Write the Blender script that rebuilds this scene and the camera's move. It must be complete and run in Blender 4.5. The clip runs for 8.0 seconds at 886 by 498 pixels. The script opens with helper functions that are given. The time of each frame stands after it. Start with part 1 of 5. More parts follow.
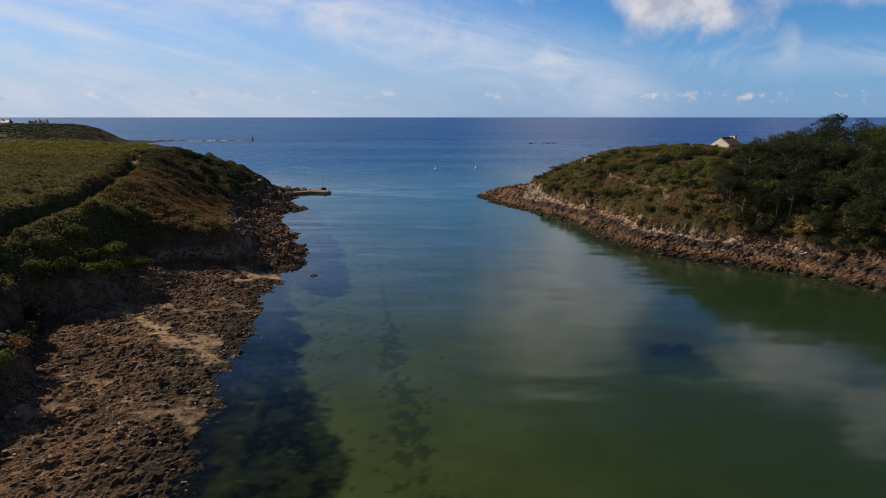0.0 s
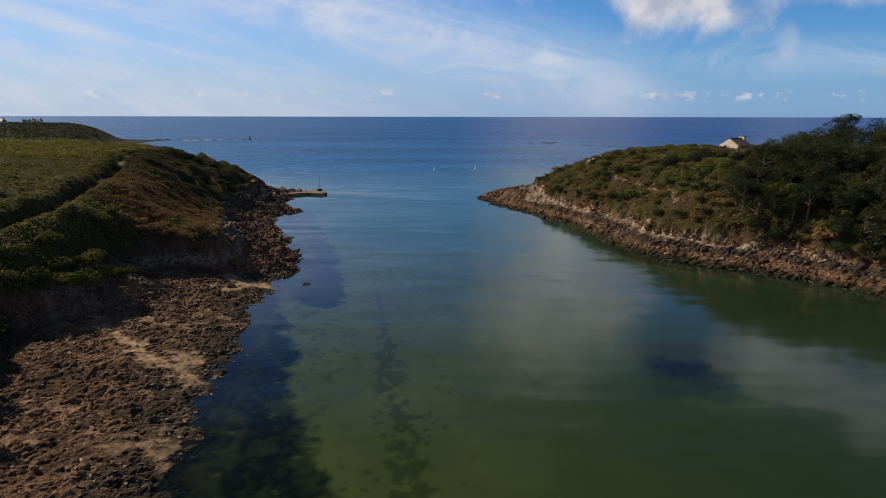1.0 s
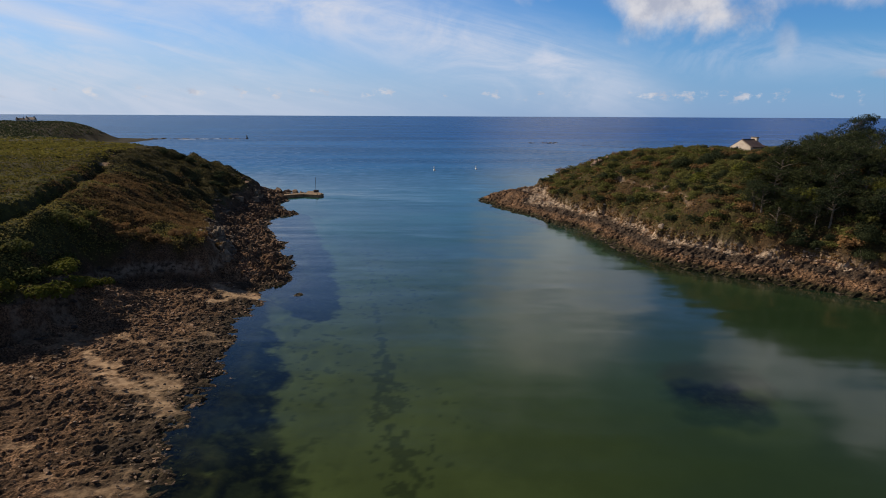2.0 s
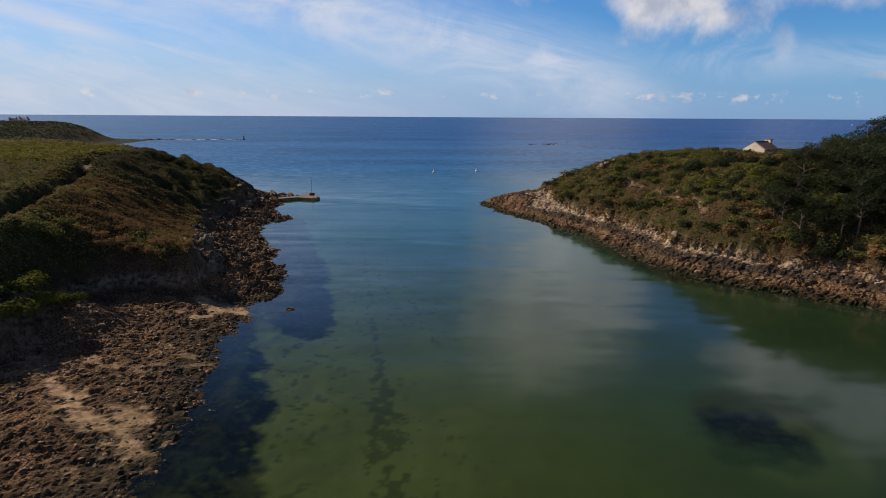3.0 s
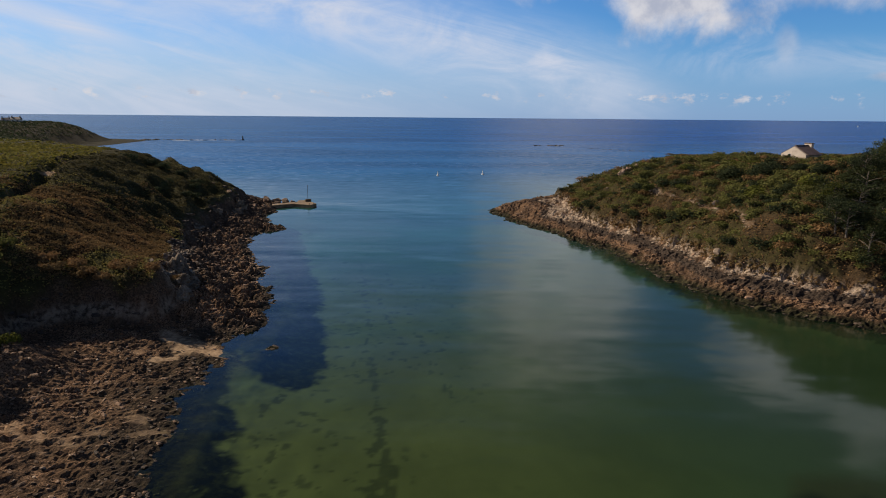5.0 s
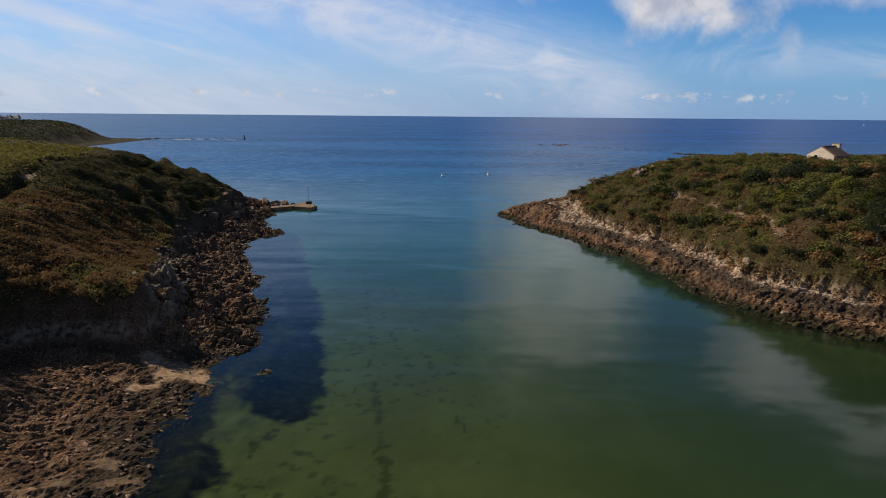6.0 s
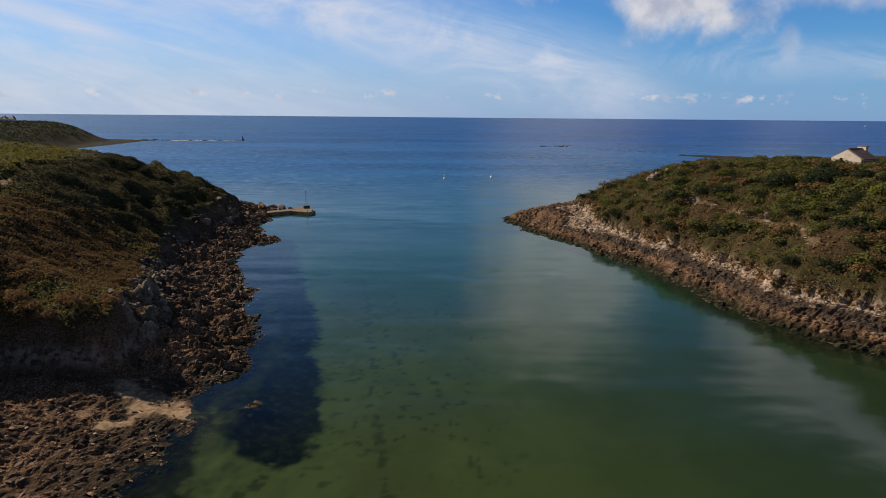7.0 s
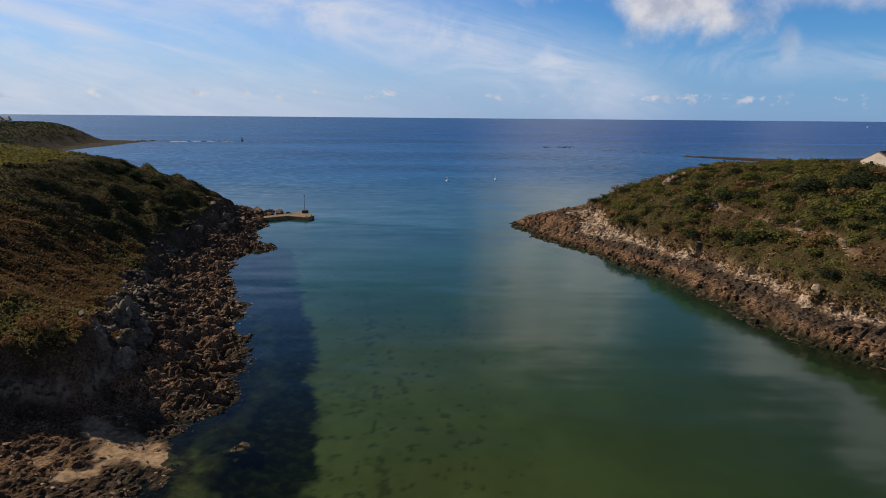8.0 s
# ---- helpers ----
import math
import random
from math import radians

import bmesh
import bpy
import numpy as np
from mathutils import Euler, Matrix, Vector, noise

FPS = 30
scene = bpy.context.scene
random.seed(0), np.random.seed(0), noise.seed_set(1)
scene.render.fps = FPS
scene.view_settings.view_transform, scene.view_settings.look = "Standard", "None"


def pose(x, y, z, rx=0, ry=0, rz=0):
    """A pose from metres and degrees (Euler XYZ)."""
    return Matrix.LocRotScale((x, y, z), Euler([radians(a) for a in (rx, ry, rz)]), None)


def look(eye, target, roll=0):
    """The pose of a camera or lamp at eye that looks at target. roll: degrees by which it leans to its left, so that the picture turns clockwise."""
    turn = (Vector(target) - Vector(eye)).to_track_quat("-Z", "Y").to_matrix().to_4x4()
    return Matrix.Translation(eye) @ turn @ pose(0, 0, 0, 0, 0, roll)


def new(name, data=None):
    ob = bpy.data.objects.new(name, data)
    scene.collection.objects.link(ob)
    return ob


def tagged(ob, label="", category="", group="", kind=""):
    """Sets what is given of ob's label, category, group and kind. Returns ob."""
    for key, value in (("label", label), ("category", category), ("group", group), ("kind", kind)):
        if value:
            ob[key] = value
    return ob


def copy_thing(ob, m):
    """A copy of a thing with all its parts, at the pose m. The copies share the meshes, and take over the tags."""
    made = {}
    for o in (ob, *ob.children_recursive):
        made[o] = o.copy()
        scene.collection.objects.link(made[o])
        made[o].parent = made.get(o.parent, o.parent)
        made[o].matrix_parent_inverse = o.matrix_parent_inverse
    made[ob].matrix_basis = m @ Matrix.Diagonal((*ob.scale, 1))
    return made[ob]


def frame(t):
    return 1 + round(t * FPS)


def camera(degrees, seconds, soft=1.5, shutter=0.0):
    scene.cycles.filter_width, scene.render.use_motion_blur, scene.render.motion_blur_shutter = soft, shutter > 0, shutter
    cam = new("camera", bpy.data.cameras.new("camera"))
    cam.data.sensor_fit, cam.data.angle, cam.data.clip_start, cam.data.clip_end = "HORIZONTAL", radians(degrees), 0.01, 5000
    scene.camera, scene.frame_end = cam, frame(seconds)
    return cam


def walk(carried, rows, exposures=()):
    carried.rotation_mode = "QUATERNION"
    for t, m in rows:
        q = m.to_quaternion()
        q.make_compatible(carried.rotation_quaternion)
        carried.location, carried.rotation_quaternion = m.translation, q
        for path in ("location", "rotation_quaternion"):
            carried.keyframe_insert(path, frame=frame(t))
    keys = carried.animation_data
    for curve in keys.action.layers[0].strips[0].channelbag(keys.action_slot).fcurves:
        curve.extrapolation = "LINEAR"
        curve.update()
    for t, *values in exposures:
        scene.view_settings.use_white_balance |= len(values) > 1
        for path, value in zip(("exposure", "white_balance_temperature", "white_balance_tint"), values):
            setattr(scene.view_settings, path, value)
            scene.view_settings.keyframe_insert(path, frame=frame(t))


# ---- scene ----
cam = camera(74.0, 8.0, 0.95)
PATH = [
    (0, (2.289, -8.795, 26.333), (2.287, -6.844, 25.894), 0.0),
    (0.5, (2.167, -6.023, 26.31), (2.167, -4.072, 25.872), 0.1),
    (1, (2.034, -3.243, 26.345), (2.037, -1.292, 25.904), 0.1),
    (1.5, (1.8, -0.155, 26.319), (1.805, 1.795, 25.876), 0.2),
    (3, (0.906, 9.651, 26.25), (0.92, 11.602, 25.81), 0.35),
    (3.5, (0.72, 12.998, 26.267), (0.735, 14.95, 25.828), 0.4),
    (4, (0.45, 16.467, 26.31), (0.462, 18.419, 25.872), 0.5),
    (4.5, (0.038, 20.006, 26.275), (0.05, 21.958, 25.838), 0.5),
    (6, (-1.321, 30.502, 26.313), (-1.32, 32.452, 25.871), 0.5),
    (6.5, (-1.87, 34.02, 26.289), (-1.868, 35.971, 25.847), 0.5),
    (7, (-2.36, 37.406, 26.28), (-2.358, 39.357, 25.841), 0.5),
    (7.5, (-2.86, 40.864, 26.302), (-2.86, 42.816, 25.866), 0.5),
    (8, (-3.478, 44.47, 26.299), (-3.477, 46.421, 25.862), 0.5),
]
walk(cam, [(t, look(eye, target, roll)) for t, eye, target, roll in PATH])

# ---------------------------------------------------------------- light
SUN_AZ, SUN_EL = radians(-62), radians(36)      # azimuth from +y towards +x
scene.view_settings.exposure = 0.0
sun = new("sun", bpy.data.lights.new("sun", "SUN"))
sun.data.energy, sun.data.angle, sun.data.color = 5.0, radians(0.6), (1.0, 0.83, 0.63)
sun.matrix_world = look((0, 0, 0), (-math.sin(SUN_AZ) * math.cos(SUN_EL), -math.cos(SUN_AZ) * math.cos(SUN_EL), -math.sin(SUN_EL)))


class Nodes:
    """A small helper to wire shader nodes."""

    def __init__(self, tree):
        self.tree = tree
        tree.nodes.clear()

    def add(self, kind, inputs=None, operation="", data_type="", blend_type="", attribute_name=""):
        n = self.tree.nodes.new("ShaderNode" + kind)
        if operation:
            n.operation = operation
        if data_type:
            n.data_type = data_type
        if blend_type:
            n.blend_type = blend_type
        if attribute_name:
            n.attribute_name = attribute_name
        for k, v in (inputs or {}).items():
            self.put(n.inputs[k], v)
        return n

    def put(self, socket, v):
        if isinstance(v, bpy.types.NodeSocket):
            self.tree.links.new(v, socket)
        elif isinstance(v, (tuple, list)) and socket.type == "RGBA":
            socket.default_value = (*v, 1.0)[:4]
        else:
            socket.default_value = v

    def math(self, op, a, b=None, c=None, clamp=False):
        n = self.add("Math", operation=op)
        n.use_clamp = clamp
        for i, v in enumerate((a, b, c)):
            if v is not None:
                self.put(n.inputs[i], v)
        return n.outputs[0]

    def remap(self, v, a, b, lo=0.0, hi=1.0, smooth=True):
        n = self.add("MapRange", {"Value": v, "From Min": a, "From Max": b, "To Min": lo, "To Max": hi})
        n.interpolation_type = "SMOOTHSTEP" if smooth else "LINEAR"
        return n.outputs[0]

    def mix(self, f, a, b, blend="MIX"):
        n = self.add("Mix", data_type="RGBA", blend_type=blend)
        self.put(n.inputs[0], f), self.put(n.inputs[6], a), self.put(n.inputs[7], b)
        return n.outputs[2]

    def noise(self, vec, scale, detail=4.0, rough=0.55, dist=0.0):
        return self.add("TexNoise", {"Vector": vec, "Scale": scale, "Detail": detail, "Roughness": rough, "Distortion": dist}).outputs[0]

    def scaled(self, vec, s, rot=(0, 0, 0)):
        return self.add("Mapping", {"Vector": vec, "Scale": s, "Rotation": rot}).outputs[0]


def build_world():
    world = bpy.data.worlds.new("sky")
    scene.world = world
    world.use_nodes = True
    n = Nodes(world.node_tree)
    sky = n.add("TexSky")
    sky.sky_type, sky.sun_disc, sky.sun_elevation, sky.sun_rotation = "NISHITA", False, SUN_EL, SUN_AZ
    sky.altitude, sky.air_density, sky.dust_density, sky.ozone_density = 20.0, 1.0, 0.3, 3.0
    way = n.add("TexCoord").outputs["Generated"]
    xyz = n.add("SeparateXYZ", {0: way})
    ahead = n.math("MAXIMUM", n.math("ABSOLUTE", xyz.outputs[1]), 0.12)
    u = n.math("DIVIDE", xyz.outputs[0], ahead)
    v = n.math("DIVIDE", xyz.outputs[2], ahead)
    flat = n.add("CombineXYZ", {0: u, 1: v}).outputs[0]

    def band(expr, centre, half):
        return n.remap(n.math("ABSOLUTE", n.math("SUBTRACT", expr, centre)), 0.0, half, 1.0, 0.0)

    def oval(cu, cv, ru, rv, tilt=0.0):
        side = n.math("SUBTRACT", u, cu)
        a = n.math("DIVIDE", side, ru)
        b = n.math("DIVIDE", n.math("MULTIPLY_ADD", side, -tilt, n.math("SUBTRACT", v, cv)), rv)
        return n.math("SQRT", n.math("ADD", n.math("MULTIPLY", a, a), n.math("MULTIPLY", b, b)))

    # high streaks of cirrus, falling to the right
    lean = n.math("MULTIPLY_ADD", u, 0.24, v)
    streak = n.add("CombineXYZ", {0: n.math("MULTIPLY", u, 2.4), 1: n.math("MULTIPLY", lean, 13.0)}).outputs[0]
    wisps = n.remap(n.noise(streak, 1.3, 8.0, 0.66, 1.5), 0.36, 0.68)
    mottle = n.remap(n.noise(n.scaled(flat, (2.2, 5.0, 1), (0, 0, -0.3)), 2.4, 7.0, 0.62, 0.8), 0.36, 0.66)
    fan = n.math("MULTIPLY", band(lean, 0.122, 0.105), n.math("MULTIPLY", n.remap(u, 0.44, 0.18), n.remap(u, -1.0, -0.3, 0.35, 1.0)))
    texture = n.math("MULTIPLY_ADD", mottle, 0.5, n.math("MULTIPLY", wisps, 0.32))
    cirrus = n.math("MULTIPLY", n.math("ADD", texture, 0.30), fan)
    lean_b = n.math("MULTIPLY_ADD", u, 0.295, v)
    ray = n.math("MULTIPLY", band(lean_b, -0.036, 0.032), n.remap(u, -0.38, -0.62))
    ray = n.math("MULTIPLY", ray, n.math("MULTIPLY_ADD", wisps, 0.35, 0.65))
    left_veil = n.math("MULTIPLY", n.math("MULTIPLY_ADD", wisps, 0.6, n.math("MULTIPLY", mottle, 0.3)), n.math("MULTIPLY", n.remap(u, 0.25, -0.6), n.remap(v, 0.42, 0.24)))
    low_veil = n.math("MULTIPLY", n.math("MULTIPLY", mottle, band(v, 0.095, 0.05)), n.remap(u, -0.1, 0.45, 0.0, 0.42))
    cirrus = n.math("MAXIMUM", cirrus, ray)
    cirrus = n.math("MAXIMUM", cirrus, low_veil)
    cirrus = n.math("MAXIMUM", cirrus, n.math("MULTIPLY", left_veil, 0.75), clamp=True)
    # heaps of cumulus
    lump = n.noise(flat, 9.0, 7.0, 0.6, 0.2)
    billow = n.noise(n.scaled(flat, (1.0, 0.8, 1.0)), 5.0, 5.0, 0.55, 0.5)

    def heap(cu, cv, ru, rv, ragged=0.9, shape=lump, tilt=0.0, rim=1.15):
        edge = n.math("MULTIPLY_ADD", n.math("SUBTRACT", shape, 0.5), ragged * 2.4, oval(cu, cv, ru, rv, tilt))
        return n.remap(edge, rim, 0.3)
    heaps = heap(0.375, 0.195, 0.15, 0.08)
    heaps = n.math("MAXIMUM", heaps, n.math("MULTIPLY", heap(0.24, 0.222, 0.15, 0.044), 0.8))
    heaps = n.math("MAXIMUM", heaps, n.math("MULTIPLY", heap(0.62, 0.210, 0.14, 0.042), 0.65))
    heaps = n.math("MAXIMUM", heaps, n.math("MULTIPLY", heap(0.73, 0.072, 0.04, 0.010), 0.5))
    hook = n.math("MULTIPLY", heap(0.56, 0.118, 0.022, 0.034, 0.6), 0.32)
    heaps = n.math("MAXIMUM", heaps, hook)
    # higher ones, out of the picture but mirrored by the inlet
    heaps = n.math("MAXIMUM", heaps, n.math("MULTIPLY", heap(0.215, 0.355, 0.125, 0.10, 1.5, billow, 0.0, 1.8), 0.97))
    heaps = n.math("MAXIMUM", heaps, n.math("MULTIPLY", heap(0.69, 0.48, 0.27, 0.085, 1.1, billow, 0.45), 1.0))
    # a row of small ones low over the horizon
    low = n.add("CombineXYZ", {0: n.math("MULTIPLY", u, 17.0), 1: n.math("MULTIPLY", v, 30.0)}).outputs[0]
    tiny = n.math("MULTIPLY", n.remap(n.noise(low, 1.5, 6.0, 0.62), 0.54, 0.68), band(v, 0.034, 0.018))
    heaps = n.math("MAXIMUM", heaps, n.math("MULTIPLY", tiny, 0.85), clamp=True)
    # shade inside the heaps
    inner = n.mix(n.remap(n.noise(flat, 16.0, 5.0, 0.6), 0.35, 0.65), (4.8, 5.1, 6.2), (7.6, 7.5, 7.9))
    blue = n.mix(1.0, sky.outputs[0], (0.42, 0.80, 1.22), "MULTIPLY")
    haze = n.math("MULTIPLY", n.remap(v, 0.16, 0.0), n.remap(u, 0.9, -0.9, 0.62, 0.95))
    blue = n.mix(n.remap(v, 0.22, 0.7, 0.0, 0.72), blue, (0.42, 0.42, 0.42))
    pale = n.mix(n.remap(u, -0.7, 0.7), (5.0, 5.9, 7.6), (2.55, 4.05, 7.5))
    clear = n.mix(haze, blue, pale)
    clear = n.mix(n.math("MULTIPLY", n.remap(u, 0.3, -0.85, 0.0, 0.5), n.remap(v, 0.45, 0.2)), clear, (5.2, 6.3, 8.2))
    tint = n.mix(n.math("MULTIPLY", cirrus, 0.9), clear, (7.0, 7.4, 8.6))
    whole = n.mix(n.math("MULTIPLY", heaps, 0.95), tint, inner)
    back = n.add("Background", {"Color": whole, "Strength": 0.09})
    out = n.add("OutputWorld")
    world.node_tree.links.new(back.outputs[0], out.inputs[0])


build_world()
# ---------------------------------------------------------------- materials
def material(name):
    m = bpy.data.materials.new(name)
    m.use_nodes = True
    return m, Nodes(m.node_tree)


def finish(m, n, shader):
    n.tree.links.new(shader, n.add("OutputMaterial").inputs[0])
    return m


def principled(n, colour, rough=0.8, bump=None, strength=0.5, distance=0.1, **more):
    p = n.add("BsdfPrincipled", {"Base Color": colour, "Roughness": rough})
    p.inputs["Specular IOR Level"].default_value = more.get("spec", 0.3)
    if bump is not None:
        b = n.add("Bump", {"Height": bump, "Strength": strength, "Distance": distance})
        n.tree.links.new(b.outputs[0], p.inputs["Normal"])
    return p.outputs[0]


def plain_material(name, a, b, scale=4.0, rough=0.8, bump=0.3, distance=0.03, spec=0.3):
    """Two tones mixed by coarse and fine noise, with fine relief."""
    m, n = material(name)
    at = n.add("NewGeometry").outputs["Position"]
    f = n.math("ADD", n.math("MULTIPLY", n.noise(at, scale * 0.23, 4), 0.6), n.math("MULTIPLY", n.noise(at, scale, 6), 0.4))
    c = n.mix(n.remap(f, 0.35, 0.65), a, b)
    return finish(m, n, principled(n, c, rough, n.noise(at, scale * 2.5, 5), bump, distance, spec=spec))


def leaf_material(name, a, b, c, spread=0.6):
    """Foliage: three greens, by clump and by leaf, with light passing through."""
    m, n = material(name)
    geo = n.add("NewGeometry")
    patch = n.noise(geo.outputs["Position"], 0.22, 3)
    each = geo.outputs["Random Per Island"]
    who = n.add("ObjectInfo").outputs["Random"]
    col = n.mix(n.remap(n.math("ADD", n.math("MULTIPLY", patch, 0.7), n.math("MULTIPLY", who, 0.3)), 0.35, 0.65), a, b)
    col = n.mix(n.math("MULTIPLY", n.remap(each, 0.55, 1.0), spread), col, c)
    p = n.add("BsdfPrincipled", {"Base Color": col, "Roughness": 0.8, "Specular IOR Level": 0.05})
    t = n.add("BsdfTranslucent", {"Color": col})
    mixed = n.add("MixShader", {0: 0.32, 1: p.outputs[0], 2: t.outputs[0]})
    return finish(m, n, mixed.outputs[0])


def ground_material():
    """Rock, sand, weed and soil, laid out by the sheet's own masks."""
    m, n = material("shore ground")
    at = n.add("NewGeometry").outputs["Position"]
    a = n.add("Attribute", attribute_name="cover")
    sep = n.add("SeparateColor", {0: a.outputs["Color"]})
    sand_m, veg_m, pale_m = sep.outputs[0], sep.outputs[1], sep.outputs[2]
    b = n.add("Attribute", attribute_name="bed")
    sep2 = n.add("SeparateColor", {0: b.outputs["Color"]})
    weed_m, brown_m, dark_m = sep2.outputs[0], sep2.outputs[1], sep2.outputs[2]
    fine, mid, big = n.noise(at, 3.2, 8, 0.65), n.noise(at, 0.7, 6, 0.6), n.noise(at, 0.13, 4)
    rock = n.mix(n.remap(n.noise(at, 5.0, 8, 0.7), 0.40, 0.62), (0.034, 0.021, 0.013), (0.375, 0.228, 0.137))
    rock = n.mix(n.math("MULTIPLY", n.remap(mid, 0.42, 0.68), 0.7), rock, (0.125, 0.076, 0.043))
    rock = n.mix(n.math("MULTIPLY", n.remap(n.noise(at, 0.28, 5, 0.6), 0.44, 0.58), 0.58), rock, (0.046, 0.032, 0.023))
    rock = n.mix(n.math("MULTIPLY", n.remap(n.noise(at, 1.7, 5), 0.62, 0.74), 0.4), rock, (0.26, 0.20, 0.145))
    pale = n.mix(n.remap(n.noise(at, 1.5, 6, 0.62), 0.36, 0.60), (0.085, 0.060, 0.041), (0.47, 0.37, 0.28))
    rock = n.mix(pale_m, rock, pale)
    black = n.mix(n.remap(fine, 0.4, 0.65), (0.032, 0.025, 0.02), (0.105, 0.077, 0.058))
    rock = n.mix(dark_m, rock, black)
    sand = n.mix(n.remap(n.noise(at, 2.0, 6), 0.35, 0.65), (0.235, 0.157, 0.098), (0.45, 0.322, 0.208))
    sand = n.mix(n.math("MULTIPLY", n.remap(fine, 0.62, 0.74), 0.5), sand, (0.16, 0.12, 0.09))
    low_f = n.remap(n.add("SeparateXYZ", {0: at}).outputs[2], -0.9, -0.2)
    sand = n.mix(low_f, n.mix(n.remap(big, 0.35, 0.65), (0.36, 0.33, 0.22), (0.45, 0.41, 0.28)), sand)
    weed = n.mix(n.remap(n.noise(at, 1.1, 6, 0.65), 0.42, 0.66), (0.010, 0.011, 0.007), (0.066, 0.060, 0.030))
    green = n.mix(n.remap(mid, 0.35, 0.65), (0.038, 0.038, 0.014), (0.085, 0.080, 0.028))
    brown = n.mix(n.remap(fine, 0.35, 0.65), (0.038, 0.027, 0.015), (0.095, 0.062, 0.032))
    veg = n.mix(brown_m, green, brown)
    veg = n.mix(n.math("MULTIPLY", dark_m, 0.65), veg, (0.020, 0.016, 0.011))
    c = n.mix(sand_m, rock, sand)
    c = n.mix(weed_m, c, weed)
    c = n.mix(veg_m, c, veg)
    h = n.math("ADD", n.math("MULTIPLY", n.noise(n.scaled(at, (0.6, 1.2, 1.2), (0, 0, -0.35)), 2.6, 8, 0.68), 0.7), n.math("MULTIPLY", n.noise(at, 9.0, 5, 0.65), 0.4))
    h = n.math("MULTIPLY", h, n.remap(sand_m, 0, 1, 1.0, 0.12))
    return finish(m, n, principled(n, c, 0.9, h, 1.0, 0.3, spec=0.08))


def water_material():
    """Clear shallow sea: sees its bed near the land, its own colour where deep, and mirrors the sky."""
    m, n = material("sea water")
    at = n.add("NewGeometry").outputs["Position"]
    xyz = n.add("SeparateXYZ", {0: at})
    swirl = n.math("MULTIPLY_ADD", n.math("SUBTRACT", n.noise(n.scaled(at, (0.6, 1.0, 1.0)), 0.05, 4), 0.5), 70.0, xyz.outputs[1])
    out_f = n.remap(swirl, 65.0, 190.0)
    open_f = n.remap(xyz.outputs[1], 185.0, 350.0)
    far_f = n.remap(xyz.outputs[1], 200.0, 900.0)
    body = n.mix(out_f, (0.022, 0.050, 0.016), (0.021, 0.098, 0.080))
    body = n.mix(n.math("MULTIPLY", n.remap(xyz.outputs[0], 8.0, 45.0), n.remap(xyz.outputs[1], 150.0, 100.0)), body, (0.017, 0.040, 0.020))
    body = n.mix(open_f, body, (0.026, 0.120, 0.300))
    # far water paler to the left: horizon haze painted into the body colour
    wide = n.remap(n.math("DIVIDE", xyz.outputs[0], n.math("MAXIMUM", xyz.outputs[1], 100.0)), -0.6, 0.55)
    body = n.mix(far_f, body, n.mix(wide, (0.020, 0.090, 0.225), (0.005, 0.062, 0.270)))
    patch = n.remap(n.noise(n.scaled(at, (0.004, 0.012, 1.0)), 1.0, 4), 0.35, 0.65, 0.75, 1.2)
    body = n.mix(1.0, body, n.add("CombineColor", {0: patch, 1: patch, 2: patch}).outputs[0], "MULTIPLY")
    shelf = n.remap(n.math("MULTIPLY_ADD", n.math("SUBTRACT", n.noise(at, 0.06, 3), 0.5), 14.0, xyz.outputs[0]), -6.0, 30.0, 0.06, 0.62)
    deep = n.math("MAXIMUM", n.math("MULTIPLY", out_f, 0.68), shelf)
    deep = n.math("MULTIPLY_ADD", open_f, 0.30, deep, clamp=True)
    shoal = n.add("SeparateColor", {0: n.add("Attribute", attribute_name="shoal").outputs["Color"]}).outputs[0]
    deep = n.math("MULTIPLY", deep, n.math("MULTIPLY_ADD", shoal, -0.85, 1.0))
    tint = n.mix(out_f, (0.34, 0.43, 0.275), (0.19, 0.46, 0.41))
    # slopes of the ripples: long low swell in the inlet, wind waves on the open sea
    fine = n.add("TexNoise", {"Vector": n.scaled(at, (0.5, 1.0, 1.0), (0, 0, 0.12)), "Scale": 0.55, "Detail": 4.0, "Roughness": 0.5}).outputs["Color"]
    long = n.add("TexNoise", {"Vector": n.scaled(at, (0.06, 0.30, 1.0), (0, 0, 0.08)), "Scale": 0.8, "Detail": 2.0, "Roughness": 0.5}).outputs["Color"]
    calm = n.remap(n.noise(n.scaled(at, (0.012, 0.035, 1.0)), 1.0, 3), 0.38, 0.62, 0.35, 1.0)

    def slope(colour, amount):
        v = n.add("VectorMath", {0: colour, 1: (0.5, 0.5, 0.5)}, operation="SUBTRACT").outputs[0]
        w = n.add("VectorMath", {0: v}, operation="SCALE")
        n.put(w.inputs["Scale"], amount)
        return w.outputs[0]

    rough = n.math("MULTIPLY_ADD", open_f, 0.22, n.math("MULTIPLY", calm, 0.05))
    total = n.add("VectorMath", {0: slope(fine, rough), 1: slope(long, n.math("MULTIPLY_ADD", open_f, -0.02, n.math("MULTIPLY", calm, 0.105)))}, operation="ADD").outputs[0]
    part_xyz = n.add("SeparateXYZ", {0: total})
    face = n.math("SUBTRACT", part_xyz.outputs[1], n.math("MULTIPLY_ADD", open_f, 0.09, n.math("MULTIPLY", out_f, 0.05)))
    up = n.add("VectorMath", {0: n.add("CombineXYZ", {0: part_xyz.outputs[0], 1: face, 2: 1.0}).outputs[0]}, operation="NORMALIZE").outputs[0]
    see = n.add("BsdfTransparent", {"Color": tint})
    milk = n.add("BsdfDiffuse", {"Color": body})
